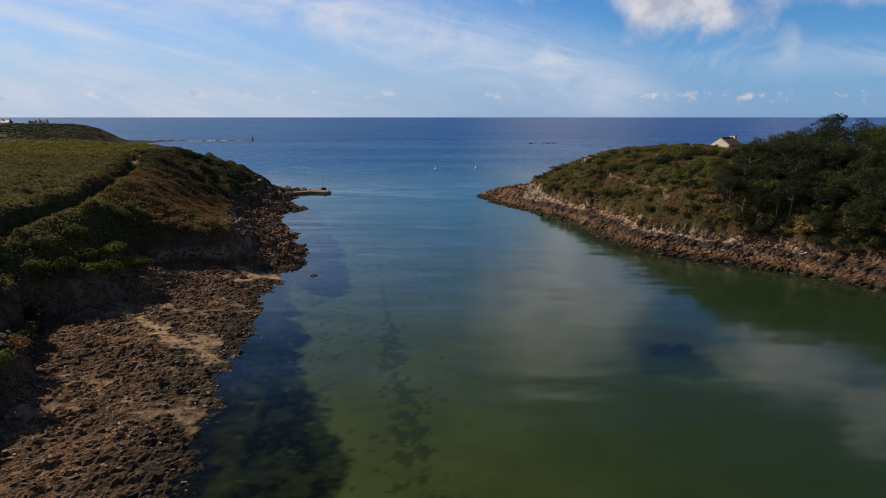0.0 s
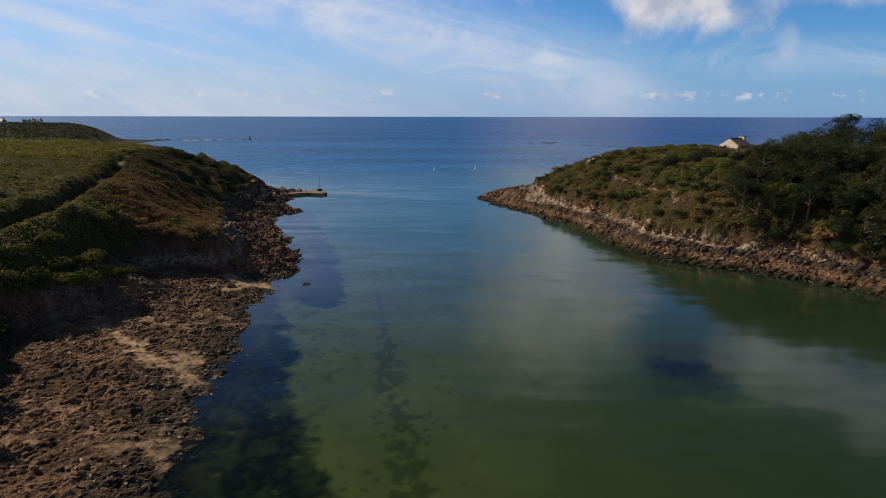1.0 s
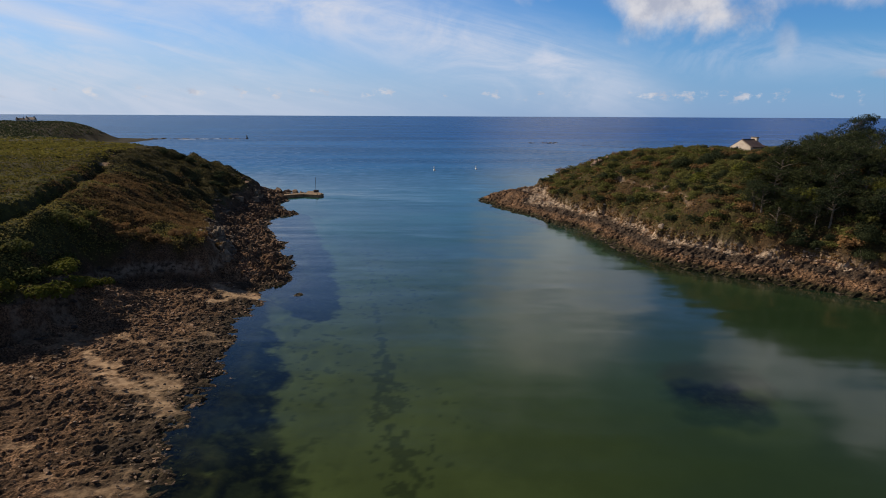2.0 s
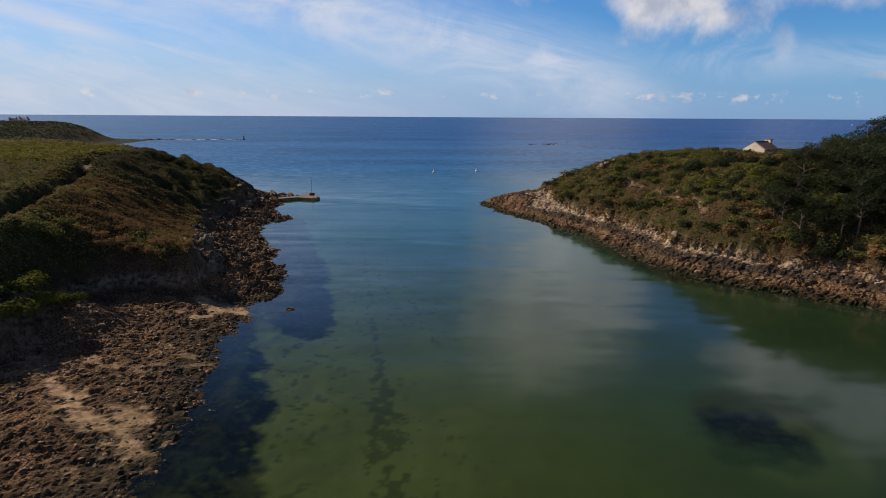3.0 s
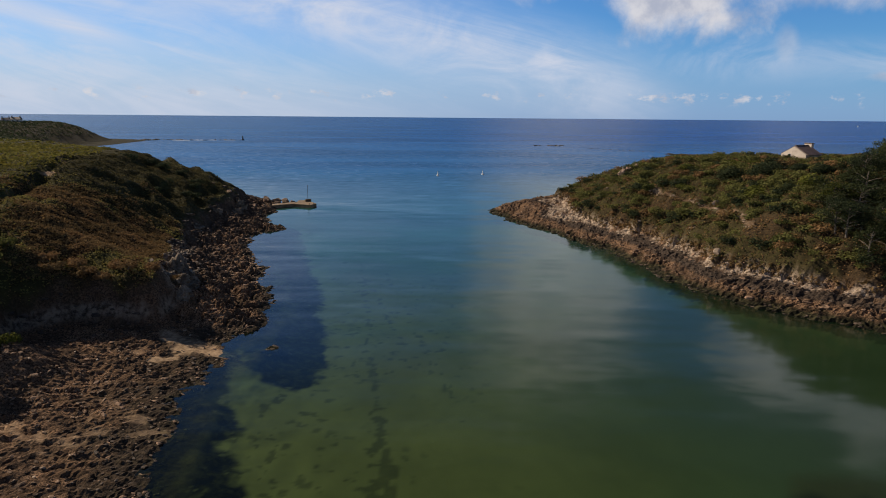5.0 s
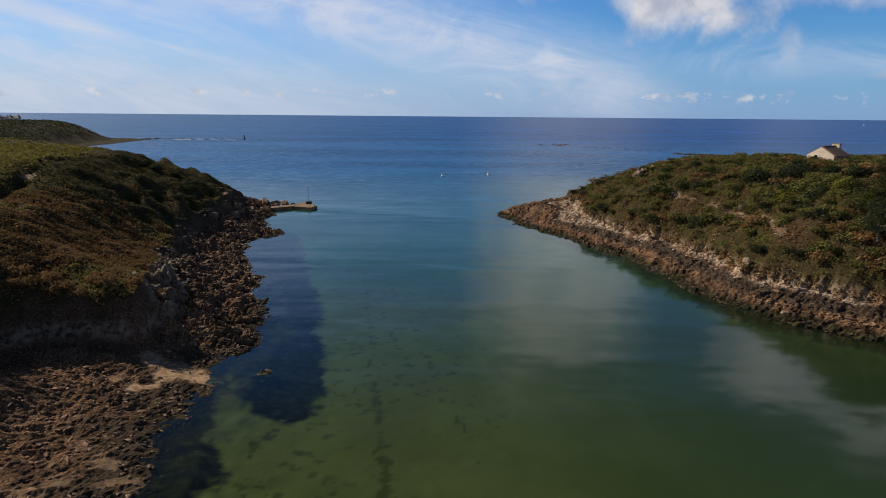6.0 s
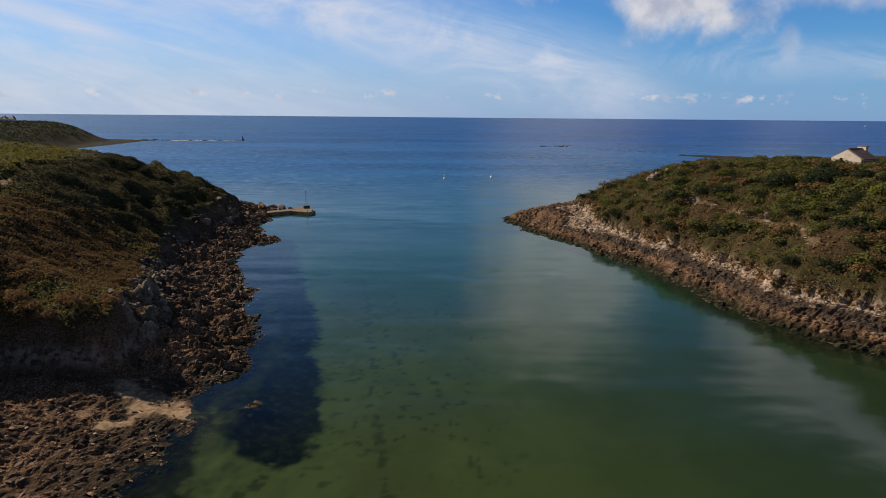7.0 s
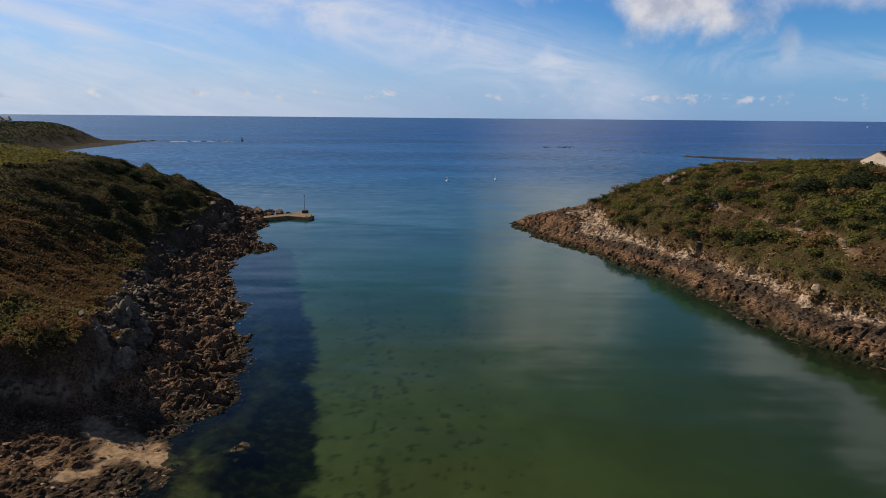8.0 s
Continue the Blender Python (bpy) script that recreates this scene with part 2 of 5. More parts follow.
    gloss = n.add("BsdfGlossy", {"Color": (1.0, 1.0, 1.0), "Roughness": n.math("MULTIPLY_ADD", open_f, 0.16, 0.10), "Normal": up})
    edge = n.add("LayerWeight", {"Blend": 0.5, "Normal": up}).outputs["Facing"]
    fres = n.math("MULTIPLY_ADD", n.math("POWER", edge, 5.0), 0.98, 0.02)
    shine = n.math("MULTIPLY", fres, n.math("MULTIPLY_ADD", far_f, -0.15, n.math("MULTIPLY_ADD", open_f, -0.2, 1.0)))
    under = n.add("MixShader", {0: deep, 1: see.outputs[0], 2: milk.outputs[0]})
    top = n.add("MixShader", {0: shine, 1: under.outputs[0], 2: gloss.outputs[0]})
    return finish(m, n, top.outputs[0])


GROUND = ground_material()
WATER = water_material()
ROCK = plain_material("brown shore rock", (0.036, 0.025, 0.017), (0.36, 0.232, 0.152), 4.0, 0.85, 0.8, 0.12)
PALE_ROCK = plain_material("pale granite", (0.16, 0.118, 0.085), (0.52, 0.41, 0.31), 2.6, 0.85, 0.7, 0.1)
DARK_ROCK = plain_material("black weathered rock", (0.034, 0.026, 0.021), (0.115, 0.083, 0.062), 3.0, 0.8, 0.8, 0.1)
CONCRETE = plain_material("weathered concrete", (0.13, 0.09, 0.055), (0.26, 0.19, 0.118), 1.6, 0.85, 0.4, 0.03)
STONE_WALL = plain_material("cream stone wall", (0.50, 0.42, 0.34), (0.69, 0.61, 0.52), 2.4, 0.85, 0.6, 0.04)
SLATE = plain_material("weathered slate", (0.09, 0.065, 0.06), (0.17, 0.12, 0.11), 3.0, 0.6, 0.4, 0.03)
BARK = plain_material("grey bark", (0.085, 0.070, 0.055), (0.22, 0.185, 0.15), 5.0, 0.9, 0.7, 0.04)
DARK_METAL = plain_material("dark rusty metal", (0.03, 0.028, 0.026), (0.08, 0.055, 0.04), 6.0, 0.6, 0.3, 0.01)
WHITE_PAINT = plain_material("white paint", (0.70, 0.70, 0.68), (0.82, 0.82, 0.80), 3.0, 0.45, 0.1, 0.01)
GLASS_DARK = plain_material("dark window glass", (0.02, 0.022, 0.025), (0.035, 0.037, 0.04), 2.0, 0.08, 0.02, 0.005, 0.5)
FOAM = plain_material("white foam", (0.30, 0.34, 0.38), (0.62, 0.65, 0.68), 0.8, 0.7, 0.3, 0.1)
HEATH = leaf_material("heath leaves", (0.125, 0.115, 0.026), (0.195, 0.175, 0.040), (0.25, 0.215, 0.065))
SLOPE_HEATH = leaf_material("olive heath leaves", (0.132, 0.118, 0.038), (0.220, 0.190, 0.060), (0.29, 0.245, 0.084))
# dark-stemmed heath; the shade of the seaward slope is put into its leaf colours
SHADED_HEATH = leaf_material("dark windswept heath", (0.036, 0.036, 0.016), (0.084, 0.074, 0.031), (0.15, 0.125, 0.055))
BRACKEN = leaf_material("rusty bracken", (0.142, 0.098, 0.045), (0.236, 0.140, 0.066), (0.30, 0.205, 0.096))
SCRUB = leaf_material("scrub leaves", (0.076, 0.088, 0.028), (0.145, 0.148, 0.048), (0.22, 0.20, 0.072), 0.5)
GORSE = leaf_material("bright gorse", (0.072, 0.084, 0.018), (0.125, 0.135, 0.028), (0.175, 0.172, 0.044))
WOOD = leaf_material("wood canopy", (0.030, 0.040, 0.018), (0.056, 0.066, 0.027), (0.088, 0.094, 0.038), 0.45)
PINE = leaf_material("pine needles", (0.025, 0.036, 0.020), (0.048, 0.061, 0.030), (0.074, 0.084, 0.040), 0.4)
GREY_ROCK = plain_material("grey weathered rock", (0.07, 0.052, 0.038), (0.25, 0.20, 0.15), 2.6, 0.85, 0.8, 0.1)
PINK_ROCK = plain_material("pinkish granite", (0.16, 0.10, 0.075), (0.34, 0.24, 0.18), 2.6, 0.85, 0.8, 0.1)
# ---------------------------------------------------------------- land and sea
def hash2(ix, iy, seed):
    h = (ix.astype(np.int64) * 374761393 + iy.astype(np.int64) * 668265263 + seed * 1442695041) & 0xFFFFFFFF
    h = ((h ^ (h >> 13)) * 1274126177) & 0xFFFFFFFF
    return ((h ^ (h >> 16)) & 0xFFFF) / 65535.0


def vnoise(x, y, seed=0):
    """Smooth value noise, 0 to 1."""
    ix, iy = np.floor(x), np.floor(y)
    fx, fy = x - ix, y - iy
    fx, fy = fx * fx * fx * (fx * (fx * 6 - 15) + 10), fy * fy * fy * (fy * (fy * 6 - 15) + 10)
    a, b = hash2(ix, iy, seed), hash2(ix + 1, iy, seed)
    c, d = hash2(ix, iy + 1, seed), hash2(ix + 1, iy + 1, seed)
    return (a + (b - a) * fx) * (1 - fy) + (c + (d - c) * fx) * fy


def fbm(x, y, octaves=4, seed=0, gain=0.5):
    total, amp, norm = 0.0, 1.0, 0.0
    for k in range(octaves):
        ang = 0.6 * k
        xr, yr = x * math.cos(ang) - y * math.sin(ang), x * math.sin(ang) + y * math.cos(ang)
        total = total + amp * vnoise(xr * 2 ** k + 17.3 * k, yr * 2 ** k - 9.1 * k, seed + k)
        norm += amp
        amp *= gain
    return total / norm


def ridged(x, y, octaves=4, seed=0):
    total, amp, norm = 0.0, 1.0, 0.0
    for k in range(octaves):
        ang = 0.8 * k
        xr, yr = x * math.cos(ang) - y * math.sin(ang), x * math.sin(ang) + y * math.cos(ang)
        total = total + amp * (1 - np.abs(2 * vnoise(xr * 2 ** k, yr * 2 ** k, seed + k) - 1))
        norm += amp
        amp *= 0.55
    return total / norm


def blocks(x, y, seed=0):
    """Broken blocks: a tilted top for each cell, and the nearness of its joints."""
    ix, iy = np.floor(x), np.floor(y)
    f1, f2 = np.full(np.shape(x), 9.0), np.full(np.shape(x), 9.0)
    top = np.zeros(np.shape(x))
    for dx in (-1, 0, 1):
        for dy in (-1, 0, 1):
            cx, cy = ix + dx, iy + dy
            ex, ey = x - cx - hash2(cx, cy, seed), y - cy - hash2(cx, cy, seed + 1)
            d = np.hypot(ex, ey)
            near = d < f1
            f2 = np.where(near, f1, np.minimum(f2, d))
            lean = (hash2(cx, cy, seed + 2) - 0.5) * ex * 1.3 + (hash2(cx, cy, seed + 3) - 0.5) * ey * 1.3
            top = np.where(near, hash2(cx, cy, seed + 4) - 0.5 + lean, top)
            f1 = np.where(near, d, f1)
    return top, np.clip(1 - (f2 - f1) / 0.16, 0, 1)


def smooth(v, a, b):
    t = np.clip((v - a) / (b - a), 0, 1)
    return t * t * (3 - 2 * t)


def away(x, y, line, closed=False):
    """Distance of points from a line of corners."""
    pts = line + line[:1] if closed else line
    best = np.full(np.shape(x), 1e18)
    for (ax, ay), (bx, by) in zip(pts, pts[1:]):
        ex, ey = bx - ax, by - ay
        t = np.clip(((x - ax) * ex + (y - ay) * ey) / (ex * ex + ey * ey), 0, 1)
        best = np.minimum(best, (x - ax - t * ex) ** 2 + (y - ay - t * ey) ** 2)
    return np.sqrt(best)


def inside(x, y, poly):
    hit = np.zeros(np.shape(x), bool)
    for (ax, ay), (bx, by) in zip(poly, poly[1:] + poly[:1]):
        if ay != by:
            hit ^= ((ay > y) != (by > y)) & (x < (bx - ax) * (y - ay) / (by - ay) + ax)
    return hit


SHORE_LEFT = [(-900, 640), (-420, 662), (-325, 650), (-303, 640), (-294, 590), (-284, 500), (-262, 430), (-215, 350), (-150, 272),
              (-90, 232), (-62, 216), (-52, 206), (-48, 194), (-46, 178), (-44, 167), (-38, 162), (-38.5, 159), (-43, 153), (-38.5, 136),
              (-32.2, 124.3), (-25.9, 107.8), (-23, 97.8), (-24.5, 91.5), (-26.2, 88.6), (-24.2, 84), (-24.1, 77), (-22.1, 60.4), (-21.2, 50.2),
              (-18.5, 41.4), (-17.5, 33.8), (-16, 27), (-12, 0), (-8, -40), (10, -62)]
SHORE_RIGHT = [(45, -60), (75, -20), (96, 25), (86, 60), (70.3, 78.1), (67.4, 82.5), (61.5, 88.1), (55, 94.7), (47.4, 101.3), (41.8, 107.7),
               (39.1, 112), (37.9, 119), (36.4, 127.6), (34.9, 136.6), (29.9, 147.4), (25.4, 158.5), (21.4, 167.3), (18.4, 173), (13.8, 191),
               (15, 196), (25, 207), (38, 219), (62, 238), (105, 275), (150, 330), (205, 400), (201, 428), (162, 484), (230, 440), (300, 470),
               (420, 520), (900, 560)]
LAND = SHORE_LEFT + SHORE_RIGHT + [(900, -500), (-900, -500)]
CLIFF = [(-900, 600), (-420, 625), (-345, 622), (-318, 590), (-300, 505), (-276, 440), (-230, 372), (-165, 295), (-108, 243), (-76, 212),
         (-60, 200), (-54, 186), (-51.5, 168), (-50.5, 152), (-48.5, 140), (-45.5, 128), (-41, 115), (-36.5, 104), (-33.5, 96), (-34, 91),
         (-38, 90), (-44, 89.5), (-48, 86), (-46.5, 80), (-42.5, 73.5), (-42, 66), (-46.5, 60), (-44.6, 53), (-39, 46.5), (-35, 38), (-31, 22), (-24, -20), (-20, -60),
         (10, -110), (-900, -110)]
TRAIL = [(-64, 40), (-58, 54), (-55.8, 62), (-55.4, 68), (-55.0, 73), (-54.8, 77), (-54.8, 83), (-58.2, 91), (-59.5, 97), (-60.2, 102), (-62.5, 110), (-65, 118), (-67.8, 125.5), (-71, 134),
         (-76, 146)]
UPLAND = TRAIL + [(-95, 200), (-300, 200), (-300, 40)]
COVE_SAND = [(-34.9, 91.4), (-31.9, 90.3), (-27.3, 87.4), (-23.8, 86.2), (-21.3, 82.2), (-22.8, 82.2), (-23.8, 84.4), (-25.5, 84.2), (-27.6, 84.4), (-29.0, 82.4), (-31.2, 82.2), (-30.0, 84.0), (-31.0, 86.6)]
MID_SAND = [(-37.3, 62.9), (-34.4, 62.3), (-29.5, 58.8), (-26.9, 59.4), (-22.9, 57.0), (-23.2, 54.2), (-20.6, 51.0), (-23.6, 50.3), (-26.4, 52.1), (-29.7, 53.6), (-34.0, 55.6)]
LOW_SAND = [(-24.2, 42.6), (-21.6, 43.2), (-18.6, 41.0), (-17.4, 35.0), (-19.4, 34.6), (-22.2, 36.6)]
WEED_NORTH = [(-46, 186), (-40, 170), (-33.0, 160), (-26.0, 134), (-21.0, 119), (-18.2, 107), (-15.8, 96.7), (-14.4, 90.4), (-13.4, 82), (-14.9, 78.6), (-17.6, 80.2), (-20.6, 81.8),
              (-22.2, 84.6), (-25.2, 88), (-30, 110), (-44, 150), (-52, 186)]
WEED_SOUTH = [(-21.4, 79), (-20.6, 75.8), (-17.2, 71.4), (-18.0, 68), (-15.4, 65.2), (-14.6, 60.6), (-13.6, 52), (-10.4, 45), (-7.3, 40.3), (-5.1, 34.6), (-5.7, 31.0), (-4.0, 20),
              (-1, -10), (-30, -10), (-30, 79)]
TONGUE = [(-28, 88.4), (-23.5, 86.6), (-20.5, 83), (-17.2, 79), (-18.6, 75.4), (-20.6, 77.4), (-22.6, 80.8), (-25, 84.6)]
FAR_TRAIL = [(47.2, 158), (47.6, 152.5), (49.4, 147), (51.3, 143.2), (51.2, 139), (52.2, 135), (53.0, 130.5), (53.2, 126), (52.4, 121)]


def lie_of_land(x, y):
    """Height of the bare ground, and the masks of what covers it."""
    wob = (fbm(x / 5, y / 5, 3, 5) - 0.5) * 3.4 + (fbm(x / 1.5, y / 1.5, 3, 9) - 0.5) * 2.2
    d1 = away(x, y, LAND, True) * np.where(inside(x, y, LAND), 1, -1) + wob * np.exp(-((x - 30) / 900) ** 2)
    wob2 = (fbm(x / 7, y / 7, 3, 31) - 0.5) * 4
    d2 = away(x, y, CLIFF, True) * np.where(inside(x, y, CLIFF), 1, -1) + wob2 * 0.6
    right = smooth(x, -4, 6)
    land = d1 > 0
    far = smooth(y, 230, 300)
    # seabed
    deep = np.clip(-d1, 0, None)
    bed = -0.10 * np.minimum(deep, 6) - 1.6 * (1 - np.exp(-deep / 14)) - 0.012 * np.minimum(deep, 400) - 0.014 * np.clip(y - 120, 0, 500) * smooth(deep, 5, 30)
    # left: platform, cliff, slope and plateau
    craggy = smooth(y, 91, 97) * smooth(y, 230, 200)
    quick = 1.6 - 1.0 * craggy + 2.2 * smooth(y, 122, 96) + 0.4 * smooth(y, 84, 72) + 1.4 * smooth(y, 160, 178) + 1.5 * smooth(y, 106, 95) * smooth(y, 84, 90)
    slope = 0.30 - 0.02 * smooth(y, 90, 74) + 0.52 * smooth(y, 106, 140) - 0.22 * smooth(y, 150, 175)
    plat = np.minimum(1.9, 0.11 * d1) * (1 - craggy) + np.minimum(3.6, 0.33 * d1) * craggy
    rise = quick * smooth(d2, -0.3, 2.4) + slope * np.clip(d2 - 1, 0, None)
    d3 = away(x, y, UPLAND, True) * np.where(inside(x, y, UPLAND), 1, -1)
    rise = rise + 6.7 * smooth(x, -38, -62) * smooth(y, 150, 115) * np.clip((d2 - 0.5) / 17, 0, 1) + (0.8 + 0.2 * smooth(y, 94, 80)) * smooth(d3, 0.4, 1.5)
    top = 17.2 + 2.0 * (fbm(x / 40, y / 40, 2, 3) - 0.5) + 2.0 * far
    knoll = 2.8 * np.exp(-((x + 42.5) / 4.5) ** 2 - ((y - 76) / 4.5) ** 2)
    zl = plat + knoll + (top - plat) * (1 - np.exp(-rise / top * 1.08 - (rise / top) ** 3)) * np.where(d2 > -0.5, 1, 0)
    # an even shelf carries the path round the head of the cove
    shelf = 11.8 + 0.078 * (y - 64) + smooth(d3, 0.3, 1.4) + 0.10 * np.clip(d3 - 1, 0, None) - 0.42 * np.clip(-d3 - 1, 0, None)
    near = np.exp(-((x + 55.5) / 7.0) ** 4 - ((y - 78) / 15.0) ** 4) * smooth(d2, 1.0, 6.0)
    zl = zl * (1 - near) + shelf * near
    # right: rocky band, pale bank, scrub slope and wooded top
    soft = d1 + (fbm(x / 9, y / 9, 3, 77) - 0.5) * 2.6 - 7.5 * smooth(y, 162, 187)
    lift = soft - 0.6 * smooth(y, 160, 184)
    zr = 0.34 * np.minimum(d1, 9) + 2.2 * smooth(lift, 8, 11) + 0.66 * np.clip(lift - 10.2, 0, None)
    cap = 17.5 - 4.5 * smooth(y, 160, 205) - 11.9 * smooth(y, 215, 330)
    zr = np.minimum(zr, 60.0)
    zr = np.where(zr > 0, cap * (1 - np.exp(-zr / cap * 1.08 - (zr / cap) ** 3)), zr)
    z = np.where(land, zl * (1 - right) + zr * right, bed)
    # cover
    veg = np.where(right > 0.5, smooth(soft - 2 * smooth(y, 158, 176), 8.6, 10.0), smooth(d2 + (fbm(x / 3, y / 3, 3, 40) - 0.5) * 3 + 1.2 * smooth(y, 97, 93) * smooth(y, 74, 80), 2.0, 3.4))
    veg = veg * land * (1 - right * smooth(y, 300, 330))
    return z, d1, d2, soft, right, veg


def within(x, y, poly):
    """Distance inside a closed outline, negative outside."""
    return away(x, y, poly, True) * np.where(inside(x, y, poly), 1, -1)


def axis(*runs):
    out = []
    for a, b, step in runs:
        out += list(np.arange(a, b, step))
    return np.array(out + [runs[-1][1]])


def sheet(name, xs, ys, z, mat, attrs=None):
    nx, ny = len(xs), len(ys)
    gx, gy = np.meshgrid(xs, ys)
    co = np.stack([gx, gy, z], -1).reshape(-1, 3)
    i = (np.arange(ny - 1)[:, None] * nx + np.arange(nx - 1)[None]).ravel()
    quads = np.stack([i, i + 1, i + 1 + nx, i + nx], -1)
    me = quad_mesh(name, co, quads, mat, True)
    for key, rgb in (attrs or {}).items():
        layer = me.color_attributes.new(key, "FLOAT_COLOR", "POINT")
        layer.data.foreach_set("color", np.concatenate([rgb.reshape(-1, 3), np.ones((nx * ny, 1))], 1).astype(np.float32).ravel())
    return new(name, me)


def quad_mesh(name, co, quads, mat, shade=False):
    me = bpy.data.meshes.new(name)
    me.vertices.add(len(co)), me.loops.add(quads.size), me.polygons.add(len(quads))
    me.vertices.foreach_set("co", np.asarray(co, np.float32).ravel())
    me.loops.foreach_set("vertex_index", quads.astype(np.int32).ravel())
    me.polygons.foreach_set("loop_start", np.arange(0, quads.size, quads.shape[1], dtype=np.int32))
    me.polygons.foreach_set("use_smooth", np.full(len(quads), shade))
    me.update(calc_edges=True)
    me.materials.append(mat)
    return me


XS = axis((-900, -420, 30), (-420, -260, 8), (-260, -100, 4), (-100, -60, 0.8), (-60, -48, 0.45), (-48, -14, 0.22), (-14, 6, 0.33), (6, 12, 0.6),
          (12, 66, 0.46), (66, 100, 0.6), (100, 220, 3), (220, 400, 12), (400, 900, 40))
YS = axis((-500, -70, 30), (-70, -20, 4), (-20, 18, 1.6), (18, 26, 0.7), (26, 112, 0.29), (112, 215, 0.54), (215, 320, 2.5), (320, 700, 7), (700, 1200, 40))


def build_ground():
    gx, gy = np.meshgrid(XS, YS)
    z, d1, d2, soft, right, veg = lie_of_land(gx, gy)
    left = 1 - right
    trail = smooth(away(gx, gy, TRAIL) + (fbm(gx / 3, gy / 3, 2, 55) - 0.5) * 0.9, 1.2, 0.5) * left
    hedge = smooth(away(gx + 3.2, gy - 0.5, TRAIL), 2.6, 0.4) * left
    path_r = smooth(away(gx, gy, FAR_TRAIL) + (fbm(gx / 2, gy / 2, 2, 57) - 0.5) * 0.4, 0.6, 0.25)
    # bedded, broken rock; the beds run across the beach
    bare = (1 - veg) * np.where(d1 > -3, 1, 0)
    along = gx * 0.94 + gy * 0.34
    across = -gx * 0.34 + gy * 0.94
    warp = fbm(gx / 13, gy / 13, 2, 23) * 3.0 + fbm(gx / 3.5, gy / 2.0, 3, 26) * 0.7
    t1, t2 = across / 1.0 + warp, across / 0.48 + warp * 1.7 + fbm(gx / 1.6, gy / 0.8, 2, 24) * 0.6
    t3 = along / 1.5 - across / 4 + fbm(gx / 3, gy / 3, 2, 25) * 1.5
    steps = (0.35 + 1.1 * fbm(gx / 6, gy / 5, 2, 27)) * ((t1 % 1.0) ** 1.4 * 0.46 + (t2 % 1.0) * 0.2 + (t3 % 1.0) * 0.2 - 0.36)
    ledges = steps + (ridged(along / 6.5, across / 2.6, 3, 21) - 0.6) * 0.5
    slab, joint = blocks(along / 2.3 + 0.3 * warp, across / 0.95 + warp, 131)
    chip, crack = blocks(along / 0.78 + 0.5 * warp, across / 0.5 + warp, 137)
    big, cleft = blocks(gx / 2.4 + fbm(gx / 4, gy / 4, 3, 141), gy / 1.8 + fbm(gx / 4, gy / 4, 3, 142), 143)
    pits = fbm(gx / 0.5, gy / 0.5, 2, 63) - 0.5
    rugged = ridged(along / 2.0, across / 1.1, 4, 151) - 0.55
    fine = np.where((gy > 20) & (gy < 230), 1, 0)
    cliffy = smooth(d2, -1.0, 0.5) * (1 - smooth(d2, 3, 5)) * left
    wet = smooth(d1, -3.0, 1.5)
    sand_n = fbm(gx / 8, gy / 5, 3, 88)
    nib = (sand_n - 0.5) * 3.2 + (fbm(gx / 1.6, gy / 1.1, 3, 89, 0.6) - 0.5) * 3.4
    sand = np.maximum(smooth(within(gx, gy, COVE_SAND) + 0.65 * nib, -0.35, 0.5), 0.92 * smooth(within(gx, gy, MID_SAND) + 0.95 * nib, 0.0, 1.3))
    sand = np.maximum(sand, 0.7 * smooth(within(gx, gy, LOW_SAND) + 0.9 * nib, 0.8, 2.2))
    sand = np.maximum(sand, 0.5 * smooth(sand_n + 0.6 * (fbm(gx / 1.4, gy / 0.9, 3, 90, 0.6) - 0.5), 0.70, 0.80))
    sand = sand * (1 - 0.85 * smooth(fbm(gx / 1.5, gy / 0.9, 3, 92, 0.6), 0.55, 0.63) * smooth(gy, 80, 76))      # rocks stand out of the sand
    sand = sand * left * bare * smooth(gy, 96, 92) * (1 - smooth(d2, -1.5, 0.2))
    amp = bare * fine * wet * (1 - 0.88 * sand)
    z = z + amp * ((0.62 - 0.27 * left) * ledges + 0.22 * pits + (0.38 - 0.25 * left) * slab - (0.22 - 0.14 * left) * joint + left * (0.11 * chip - 0.07 * crack + 0.34 * rugged) + right * (0.30 * big - 0.2 * cleft)) * (1 - 0.15 * right)
    crag = left * fine * smooth(gy, 91, 96) * smooth(gy, 215, 200) * smooth(d1, 0.2, 2.5) * smooth(d2, 4, 1) * (1 - veg)
    z = z + crag * (1.2 * ridged(gx / 3.4, gy / 4.2, 4, 95) + 0.8 * big - 0.5 * cleft + 0.3 * slab - 0.15 * joint - 0.7)
    strata = ridged(along / 3.0, z / 1.2 + across / 6, 3, 91) - 0.5
    z = z + fine * cliffy * 1.1 * strata
    # canopy of low growth: hummocks on the heath, uneven scrub on the far bank
    hum = ridged(gx / 7.5, gy / 5.0, 4, 14) * 0.9 + fbm(gx / 1.6, gy / 1.3, 3, 17) * 0.7
    swept = ridged((gx * 0.8 + gy * 0.6) / 7, (gy * 0.8 - gx * 0.6) / 13, 3, 15) - 0.55
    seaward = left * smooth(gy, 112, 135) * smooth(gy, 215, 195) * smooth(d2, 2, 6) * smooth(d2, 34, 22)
    z = z + veg * seaward * 3.3 * swept
    z = z + veg * (hum - 0.75) * (1.0 + 0.3 * right) * np.where(gy < 330, 1, 2.2)
    z = z + veg * (0.45 * hedge * (1 - trail) - 0.85 * trail)
    worn = np.exp(-((gx + 67.0) / 0.9) ** 2 - ((gy - 124.2) / 1.5) ** 2) + np.exp(-((gx + 73.5) / 1.3) ** 2 - ((gy - 141) / 2.2) ** 2)
    z = z + 0.7 * trail * np.clip(worn, 0, 1)
